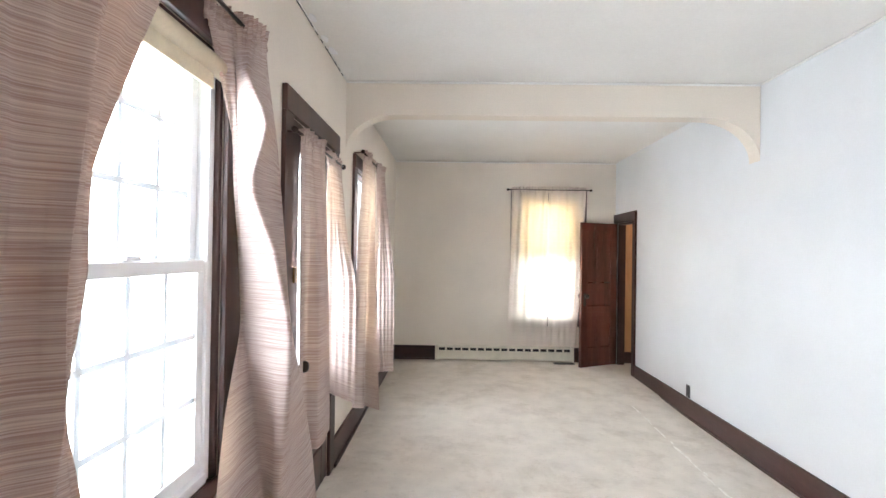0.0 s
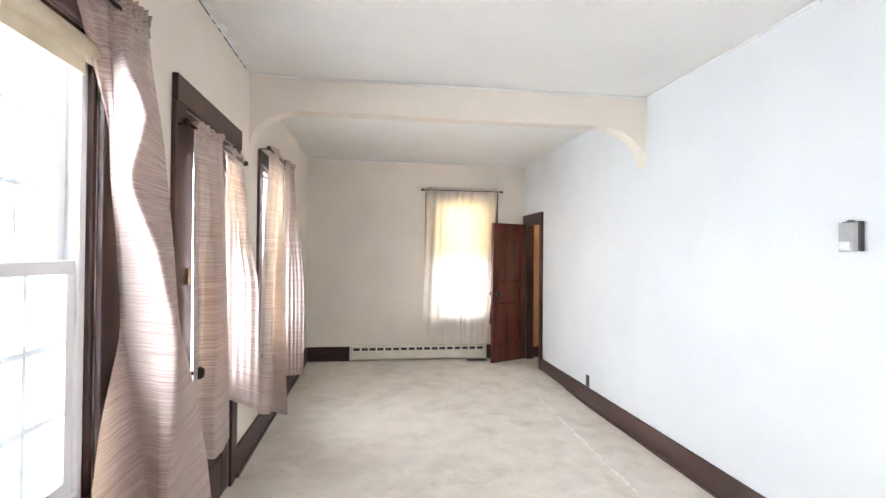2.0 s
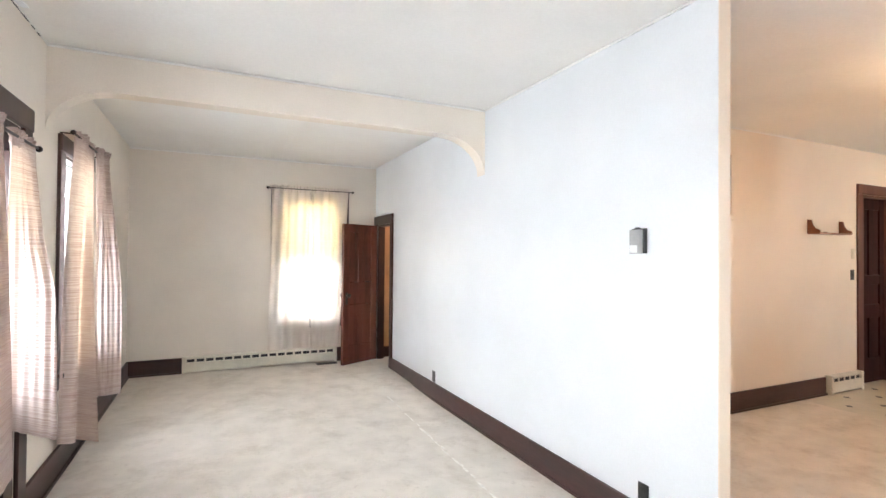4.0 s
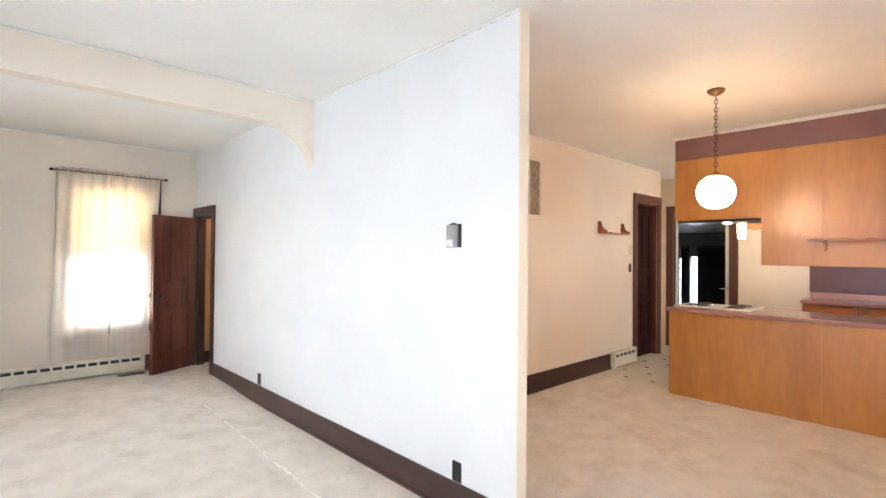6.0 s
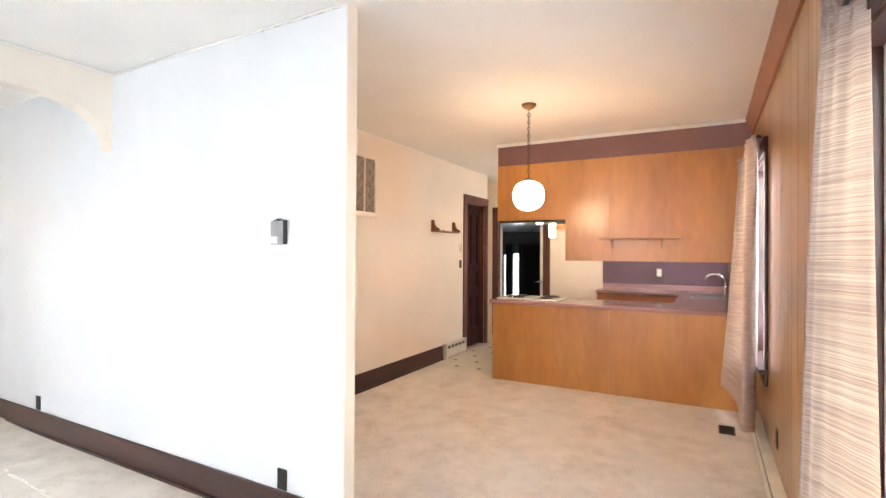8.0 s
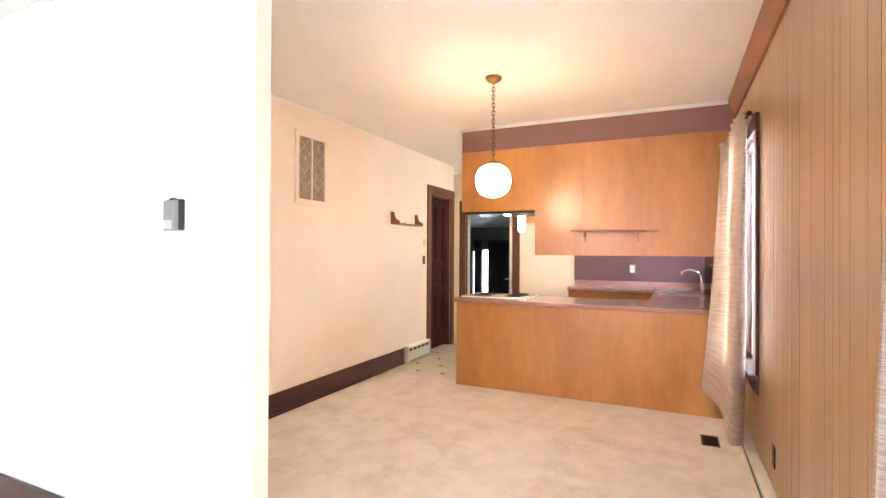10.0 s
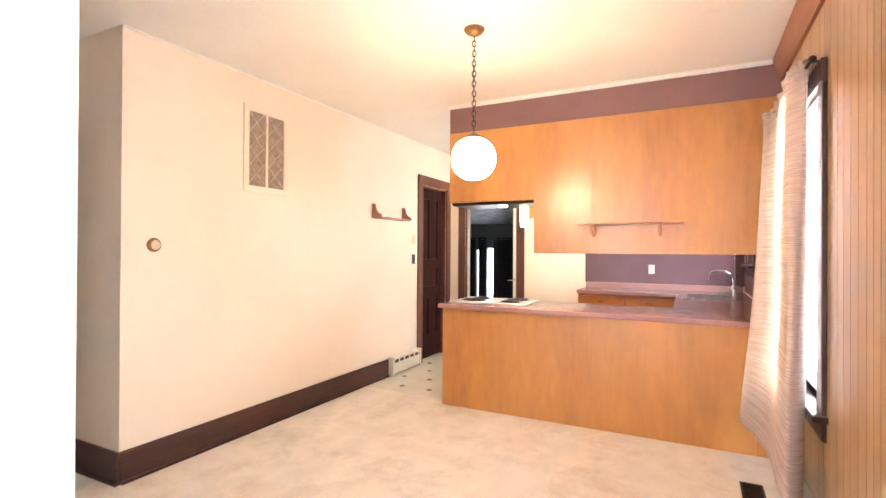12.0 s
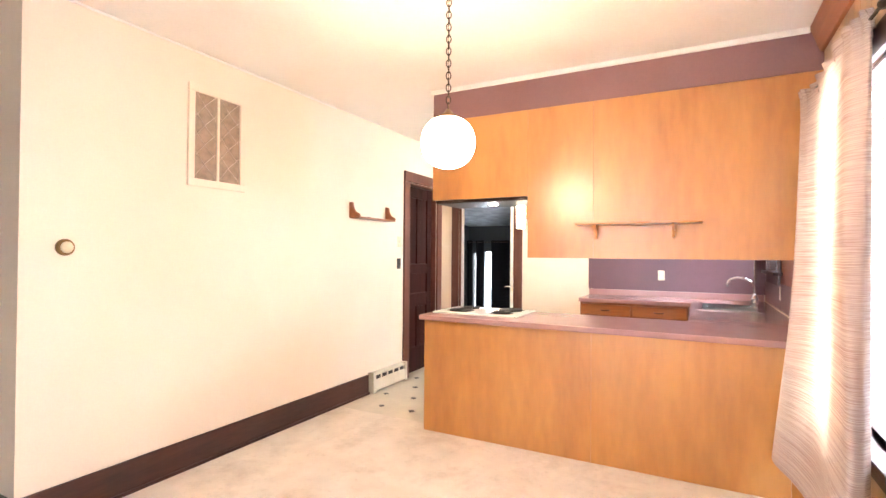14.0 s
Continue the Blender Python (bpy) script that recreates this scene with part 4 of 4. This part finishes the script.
# cooker hood
e = thing("cooker_hood", "thin dark metal cooker hood under the wall cabinet", "cooker hood", pose(XU + 0.02, 1.33, 1.80))
part("shell", prism(bmesh.new(), [(0.0, 0.03), (0.0, 0.010), (0.012, 0.004), (0.45, 0.004), (0.47, 0.012), (0.47, 0.03)], "y", 0.0, 0.76), M_BRONZE, e)
part("lamp_lens", boxm(0.14, 0.20, 0.30, 0.36, -0.004, 0.0035, bevel=0.002), M_HOODLAMP, e, "lit white lamp lens")

# hob
e = thing("hob", "white enamel hob with four black coil burners", "hob", pose(6.50, 1.42, 0.915))
part("plate", boxm(0, 0.50, 0, 0.72, 0.0, 0.012, bevel=0.005), M_WENAM, e)
for bx, by, r in ((0.14, 0.17, 0.075), (0.14, 0.53, 0.095), (0.36, 0.17, 0.095), (0.36, 0.53, 0.075)):
    bw = part("drip_bowl", lathe(bmesh.new(), [(r + 0.02, 0.012), (r + 0.022, 0.016), (r + 0.005, 0.017), (r * 0.5, 0.013), (0.004, 0.013)], 28, "z", (bx, by, 0)), M_STEEL, e)
    sp = [(bx + (0.015 + (r - 0.01) * k / 80) * math.cos(k * 0.32), by + (0.015 + (r - 0.01) * k / 80) * math.sin(k * 0.32), 0.024) for k in range(81)]
    part("coil", tube(bmesh.new(), sp, 0.005, 6), M_COIL, bw)

# sink and tap
e = thing("sink", "stainless steel double sink set into the worktop", "sink", pose(0, 0, 0.915))
bm = bmesh.new()
xm = (SX0 + SX1) / 2
for a, b, c, d in ((SX0, SX1, SY0, SY0 + 0.05), (SX0, SX1, SY1 - 0.03, SY1), (SX0, SX0 + 0.03, SY0 + 0.05, SY1 - 0.03), (SX1 - 0.03, SX1, SY0 + 0.05, SY1 - 0.03), (xm - 0.015, xm + 0.015, SY0 + 0.05, SY1 - 0.03)):
    box(bm, a, b, c, d, 0.001, 0.007)
part("rim", bm, M_STEEL, e)
for a, b in ((SX0 + 0.03, xm - 0.015), (xm + 0.015, SX1 - 0.03)):
    c, d = SY0 + 0.05, SY1 - 0.03
    bm = bmesh.new()
    box(bm, a - 0.002, a, c, d, -0.17, 0.004)
    box(bm, b, b + 0.002, c, d, -0.17, 0.004)
    box(bm, a, b, c - 0.002, c, -0.17, 0.004)
    box(bm, a, b, d, d + 0.002, -0.17, 0.004)
    box(bm, a, b, c, d, -0.174, -0.17)
    bw = part("bowl", bm, M_STEEL, e)
    part("drain", lathe(bmesh.new(), [(0.045, -0.169), (0.04, -0.166), (0.01, -0.168)], 20, "z", ((a + b) / 2, (c + d) / 2, 0)), M_CHROME, bw)
e = thing("tap", "chrome mixer tap with a high curved spout", "tap", pose(8.36, -0.26, 0.922))
part("base_plate", boxm(-0.10, 0.10, -0.02, 0.02, 0.0, 0.012, bevel=0.005), M_CHROME, e)
part("body", lathe(bmesh.new(), [(0.022, 0.01), (0.022, 0.05), (0.030, 0.07), (0.032, 0.09), (0.02, 0.11), (0.014, 0.13)], 20), M_CHROME, e)
part("spout", tube(bmesh.new(), [(0, 0, 0.12), (0, 0.005, 0.20), (0, 0.03, 0.245), (0, 0.08, 0.27), (0, 0.14, 0.275), (0, 0.19, 0.26), (0, 0.215, 0.235), (0, 0.22, 0.19)], 0.011, 12), M_CHROME, e)
for s in (-1, 1):
    part("handle", lathe(bmesh.new(), [(0.016, 0.012), (0.018, 0.03), (0.024, 0.045), (0.022, 0.065), (0.012, 0.075)], 14, "z", (0.075 * s, 0, 0)), M_CHROME, e)

# pendant lamp
PX, PY = 5.10, 1.285
e = thing("pendant_lamp", "lit white glass globe hanging on a brass chain", "pendant lamp", pose(PX, PY, H))
part("canopy", lathe(bmesh.new(), [(0.004, -0.045), (0.02, -0.043), (0.045, -0.03), (0.062, -0.012), (0.062, 0.0)], 28), M_BRASS, e)
ch = part("chain", tube(bmesh.new(), [(0.003, 0.002, -0.04), (0.0, 0.004, -0.3), (0.003, 0, -0.62)], 0.0016, 6), M_BRASS, e)
link = None
for k in range(19):
    bm = bmesh.new()
    pts = [(0.0115 * math.cos(a), 0, 0.0195 * math.sin(a)) for a in [2 * math.pi * q / 12 for q in range(13)]]
    if link is None:
        tube(bm, pts, 0.0028, 6)
        link = finish(bm, "link", M_BRONZE)
    else:
        bm.free()
    ob = new("link", link)
    ob.parent = ch
    ob.matrix_basis = pose(0, 0, -0.060 - 0.030 * k, 0, 0, 90 * (k % 2) + 20)
part("cap", lathe(bmesh.new(), [(0.055, -0.665), (0.05, -0.65), (0.025, -0.635), (0.008, -0.615)], 24), M_BRASS, e)
prof = []
for k in range(25):
    a = -math.pi / 2 + math.pi * k / 24
    c, s = math.cos(a), math.sin(a)
    prof.append((max(0.003, 0.132 * abs(c) ** 0.88), -0.780 + 0.126 * math.copysign(abs(s) ** 0.92, s)))
part("globe", lathe(bmesh.new(), prof, 40), M_GLOBE, e, "glowing white opal glass globe")

# small shelves
e = thing("wall_shelf", "little honey wood shelf with scrolled ends", "shelf", pose(6.64, YK, 1.73))
part("board", boxm(0.0, 0.61, -0.12, -0.001, 0.0, 0.016, bevel=0.003), M_CORNICE, e)
for x in (0.0, 0.595):
    bm = prism(bmesh.new(), [(-0.001, 0.016), (-0.125, 0.016), (-0.118, 0.04), (-0.075, 0.06), (-0.05, 0.10), (-0.04, 0.15), (-0.001, 0.155)], "x", x, x + 0.016)
    part("end_board", bm, M_CORNICE, e)
e = thing("note_clip", "small dark clip lying on the wall shelf", "clip", pose(6.86, YK - 0.05, 1.746))
part("body", boxm(0, 0.05, -0.01, 0.01, 0, 0.012, bevel=0.003), M_BLACKP, e)
e = thing("bracket_shelf", "narrow honey wood shelf on two brackets", "shelf", pose(XU, 0, 1.602))
part("board", boxm(-0.115, -0.001, 0.175, 0.945, 0.0, 0.016, bevel=0.006), M_PLY, e)
for y in (0.34, 0.82):
    part("bracket", prism(bmesh.new(), [(-0.001, 0.0), (-0.085, 0.0), (-0.08, -0.02), (-0.04, -0.04), (-0.018, -0.085), (-0.001, -0.092)], "y", y - 0.009, y + 0.009), M_PLY, e)

# return-air grille high on the wall
e = thing("wall_vent", "cream framed wall vent with crossed wire filters", "vent", pose(4.985, YK, 1.83))
W, Hh = 0.445, 0.67
for a, b, c, d in ((0, W, 0, 0.05), (0, W, Hh - 0.05, Hh), (0, 0.045, 0.05, Hh - 0.05), (W - 0.045, W, 0.05, Hh - 0.05)):
    part("frame", boxm(a, b, -0.022, -0.001, c, d, bevel=0.004), M_CREAMK, e)
part("mullion", boxm(W / 2 - 0.009, W / 2 + 0.009, -0.018, -0.006, 0.05, Hh - 0.05, bevel=0.002), M_CREAMK, e)
for a in (0.045, W / 2 + 0.009):
    b = a + W / 2 - 0.054
    part("filter", boxm(a, b, -0.008, -0.002, 0.05, Hh - 0.05), M_FILTER, e)
    for k in range(4):
        za = 0.07 + 0.13 * k
        part("wire", tube(bmesh.new(), [(a + 0.008, -0.010, za), ((a + b) / 2, -0.010, za + 0.09), (b - 0.008, -0.010, za + 0.16)], 0.0028, 5), M_WIRE, e)
        part("wire", tube(bmesh.new(), [(a + 0.008, -0.012, za + 0.16), ((a + b) / 2, -0.012, za + 0.07), (b - 0.008, -0.012, za)], 0.0028, 5), M_WIRE, e)

# controls, switches and sockets
e = thing("round_thermostat", "round brass and cream wall thermostat", "thermostat", pose(4.31, YK, 1.416))
part("ring", lathe(bmesh.new(), [(0.044, -0.001), (0.044, -0.012), (0.038, -0.022), (0.030, -0.026), (0.003, -0.026)], 32, "y"), M_BRASS, e)
part("dial", lathe(bmesh.new(), [(0.030, -0.026), (0.027, -0.034), (0.003, -0.036)], 28, "y"), M_IVORY, e)
e = thing("wall_thermostat", "grey metal wall thermostat with a black side", "thermostat", pose(XW, 1.965, 1.487))
part("case", boxm(-0.026, -0.001, 0.0, 0.086, 0.002, 0.136, bevel=0.003), M_BLACKP, e, "black back box")
part("cover", prism(bmesh.new(), [(-0.018, 0.090), (-0.040, 0.087), (-0.042, 0.084), (-0.042, 0.024), (-0.040, 0.019), (-0.027, 0.008), (-0.027, 0.086), (-0.018, 0.086)], "z", 0.0, 0.130), M_CASE, e, "folded grey metal cover")
part("scale_plate", boxm(-0.0445, -0.0425, 0.030, 0.082, 0.006, 0.046, bevel=0.0008), M_SILVER, e, "bright scale plate")
part("lever", boxm(-0.047, -0.0447, 0.066, 0.076, 0.018, 0.028, bevel=0.001), M_WENAM, e)
part("dial_wheel", lathe(bmesh.new(), [(0.024, -0.030), (0.026, -0.026), (0.026, -0.014), (0.024, -0.010)], 24, "x", (0, 0.048, 0.118)), M_BLACKP, e, "black setting wheel at the top")


def socket(m, dark=True, switch=False):
    e = thing("light_switch" if switch else "wall_socket", ("brown" if dark else "ivory") + (" light switch on the wall" if switch else " double socket just above the baseboard" if dark else " double socket on the splashback"), "switch" if switch else "socket", m)
    mt = M_BLACKP if dark else M_IVORY
    part("plate", boxm(-0.035, 0.035, -0.007, -0.001, -0.057, 0.057, bevel=0.002), mt, e)
    if switch:
        part("toggle", boxm(-0.006, 0.006, -0.017, -0.007, -0.012, 0.012, bevel=0.002), mt, e)
    else:
        for z in (-0.022, 0.022):
            part("outlet", boxm(-0.016, 0.016, -0.010, -0.0071, z - 0.014, z + 0.014, bevel=0.002), M_BLACKP if dark else M_WENAM, e)
    return e


socket(pose(XW, 1.985, 0.205, 0, 0, -90))
socket(pose(XW, 4.74, 0.205, 0, 0, -90))
socket(pose(4.70, YS, 0.33, 0, 0, 180))
socket(pose(XE - 0.006, 0.59, 1.17, 0, 0, -90), False)
socket(pose(8.10, YS + 0.006, 1.08, 0, 0, 180), False)
socket(pose(7.50, YK, 1.29), True, True)
socket(pose(7.51, YK, 1.53), False, True)


# electric and hot-water baseboard heaters
def heater(m, length, h, label, slots=True):
    e = thing("baseboard_heater", label, "heater", m)
    part("back", boxm(0, length, -0.012, -0.001, 0.015, h, bevel=0.002), M_CREAMM, e)
    part("top", prism(bmesh.new(), [(-0.012, h), (-0.058, h - 0.012), (-0.062, h - 0.03), (-0.055, h - 0.03), (-0.052, h - 0.017), (-0.012, h - 0.006)], "x", 0.04, length - 0.04), M_CREAMM, e)
    part("front", prism(bmesh.new(), [(-0.062, h - 0.065), (-0.068, h - 0.075), (-0.068, 0.035), (-0.060, 0.02), (-0.056, 0.02), (-0.062, 0.04), (-0.062, h - 0.075)], "x", 0.04, length - 0.04), M_CREAMM, e)
    part("fin_block", boxm(0.05, length - 0.05, -0.05, -0.013, 0.05, h - 0.032), M_BLACKP, e)
    for x in (0, length - 0.042):
        part("end_cap", boxm(x, x + 0.042, -0.072, -0.001, 0.005, h + 0.004, bevel=0.004), M_CREAMM, e)
    if slots:
        n = int(length / 0.11)
        for k in range(1, n):
            x = 0.04 + (length - 0.08) * k / n
            part("grille_bar", boxm(x - 0.012, x + 0.012, -0.061, -0.056, h - 0.07, h - 0.028), M_CREAMM, e)
    return e


heater(pose(0.605, YF, 0), 1.88, 0.205, "long cream metal baseboard heater under the window")
heater(pose(6.96, YK, 0), 0.63, 0.205, "short cream metal baseboard heater by the kitchen door")
heater(pose(5.90, YS, 0, 0, 0, 180), 3.6, 0.16, "long cream metal baseboard heater along the panelling", False)


def floor_vent(m, w, d):
    e = thing("floor_vent", "dark metal floor register let into the carpet", "vent", m)
    part("frame", boxm(0, w, 0, d, 0.0, 0.005, bevel=0.001), M_BRONZE, e)
    n = int(w / 0.02)
    for k in range(n):
        part("slat", boxm(0.012 + (w - 0.024) * k / n, 0.012 + (w - 0.024) * k / n + 0.007, 0.012, d - 0.012, 0.0055, 0.009), M_BRONZE, e)
    return e


floor_vent(pose(5.66, -0.26, 0.0), 0.22, 0.12)
floor_vent(pose(2.20, 6.66, 0.0), 0.27, 0.10)

# cabinet on the back wall and the lamp hanging in front of it
e = thing("small_wall_cabinet", "honey wood cabinet high on the back wall", "cabinet", pose(XE - 0.3, 1.60, 1.85))
part("body", boxm(0.018, 0.298, 0, 0.62, 0, 0.66), M_PLY, e)
part("door", boxm(0, 0.017, 0.003, 0.617, 0.004, 0.656, bevel=0.003), M_PLY, e)
e = thing("kitchen_pendant", "lit cream glass cylinder lamp hanging over the kitchen floor", "pendant lamp", pose(8.17, 1.95, 1.69))
prof = [(0.004, 0.0), (0.034, 0.002)]
for k in range(5):
    prof += [(0.040, 0.006 + 0.012 * k), (0.046, 0.010 + 0.012 * k), (0.041, 0.015 + 0.012 * k)]
part("shade", lathe(bmesh.new(), prof + [(0.046, 0.075), (0.047, 0.29), (0.040, 0.31)], 24), M_TUBE, e, "glowing cream glass cylinder with a ribbed foot")
part("cap", lathe(bmesh.new(), [(0.044, 0.311), (0.044, 0.335), (0.02, 0.36), (0.006, 0.375)], 20), M_BRASS, e)
part("cord", tube(bmesh.new(), [(0, 0, 0.37), (0.002, 0, 0.7), (0, 0, H - 1.69 - 0.02)], 0.004, 8), M_BRONZE, e)
part("ceiling_rose", lathe(bmesh.new(), [(0.006, H - 1.69 - 0.04), (0.045, H - 1.69 - 0.02), (0.05, H - 1.69)], 20), M_BRASS, e)

# carpeted stair step in the hall
e = thing("stair_step", "beige carpeted stair step at the hall's end", "stair step", pose(3.14, 3.55, 0), kind="structure")
part("tread", boxm(0, 0.83, 0.0, 0.235, 0.0, 0.165, bevel=0.02), M_CARPET, e)

# dim sunken room behind the back door; wall and ceiling colours carry the dimness
solid("floor_back_room", boxm(XE + 0.11, 11.6, 1.0, 4.3, -0.75, -0.65), M_CARPET, "worn carpet of the dim back room", "floor")
solid("ceiling_back_room", prism(bmesh.new(), [(XE + 0.111, 2.19), (11.7, 1.91), (11.7, 2.01), (XE + 0.111, 2.29)], "y", 1.0, 4.3), M_BACKCEIL, "sloping stippled ceiling coloured blue-grey for the back room's dimness", "ceiling")
BW = ((3.60, 3.79, -0.3, 1.45), (3.91, 4.02, -0.3, 1.42))
solid("wall_back_room_east", wall_mesh("x", 11.5, 11.6, 1.0, 4.3, -0.75, 2.0, BW), M_DIMWALL, "wall with two narrow windows, coloured dark blue for the room's dimness", "wall")
solid("wall_back_room_north", boxm(XE + 0.11, 11.5, 4.12, 4.3, -0.65, 2.2), M_DIMWALL, "back room wall coloured dark blue for the room's dimness", "wall")
solid("wall_back_room_south", boxm(XE + 0.11, 11.5, 1.0, 1.1, -0.65, 2.2), M_DIMWALL, "back room wall coloured dark blue for the room's dimness", "wall")
rod((11.42, 3.0, 1.63), (11.42, 4.10, 1.63), (-0.08, 0, 0), False)
for a, b, sd in ((3.12, 3.62, 41), (3.77, 3.93, 43), (4.00, 4.11, 47)):
    m = (a + b) / 2
    curtain("dark blue curtain panel half drawn over a window", [(1.62, [(11.41, a), (11.43, m), (11.41, b)]), (0.7, [(11.41, a), (11.44, m), (11.41, b)]), (-0.3, [(11.41, a), (11.44, m), (11.41, b)])], sd, "curtains in the back room", M_CLOTHD)

# ---- pieces: wall panelling, vinyl dots, carpet seam ----
rng = random.Random(5)
x = XL + 0.02
cuts = []
while x < XU - 0.02:
    w = rng.choice((0.075, 0.10, 0.12, 0.15, 0.19, 0.08))
    cuts.append((x, min(x + w, XU - 0.005)))
    x += w
for a, b in cuts:
    spans = [(0.0, H - 0.151)]
    for o in (WP, WS):
        if a < o[1] and b > o[0]:
            spans = [(0.0, o[2] - 0.002), (o[3] + 0.002, H - 0.151)]
            if a < o[0]:
                part("board", boxm(a + 0.002, o[0] - 0.001, YS - 0.012, YS, o[2] - 0.002, o[3] + 0.002), M_PANEL, wall_south)
            if b > o[1]:
                part("board", boxm(o[1] + 0.001, b - 0.002, YS - 0.012, YS, o[2] - 0.002, o[3] + 0.002), M_PANEL, wall_south)
    for za, zb in spans:
        part("board", boxm(a + 0.002, b - 0.002, YS - 0.012, YS, za, zb), M_PANEL, wall_south)

dot = None
for i in range(-1, 8):
    for j in range(-12, 12):
        dx, dy = 6.707 + 0.342 * i, 2.46 + 0.186 * i + 0.319 * j
        if not (6.56 < dx < 9.15 and 0.3 < dy < 3.08):
            continue
        if dot is None:
            bm = prism(bmesh.new(), [(0.032, 0), (0, 0.032), (-0.032, 0), (0, -0.032)], "z", -0.002, 0.0008)
            dot = finish(bm, "diamond", M_DOT)
        ob = new("diamond", dot)
        ob.parent = vinyl
        ob.location = (dx, dy, 0)

rng = random.Random(12)
bm = bmesh.new()
y = 1.75
while y < 4.9:
    n = 7
    ln, wd = rng.uniform(0.05, 0.16), rng.uniform(0.005, 0.015)
    cx, cy = 2.54 + 0.034 * (y - 2.58) + rng.uniform(-0.008, 0.008), y + ln / 2
    z = floor_z(cx, cy)
    prism(bm, [(cx + wd * rng.uniform(0.5, 1.1) * math.cos(6.283 * i / n) + rng.uniform(-0.003, 0.003), cy + 0.55 * ln * rng.uniform(0.8, 1.1) * math.sin(6.283 * i / n)) for i in range(n)], "z", z - 0.004, z + 0.0025)
    y += ln * rng.uniform(0.75, 1.5)
solid("carpet_seam", bm, M_CONCRETE, "pale frayed seam in the carpet", "carpet seam")
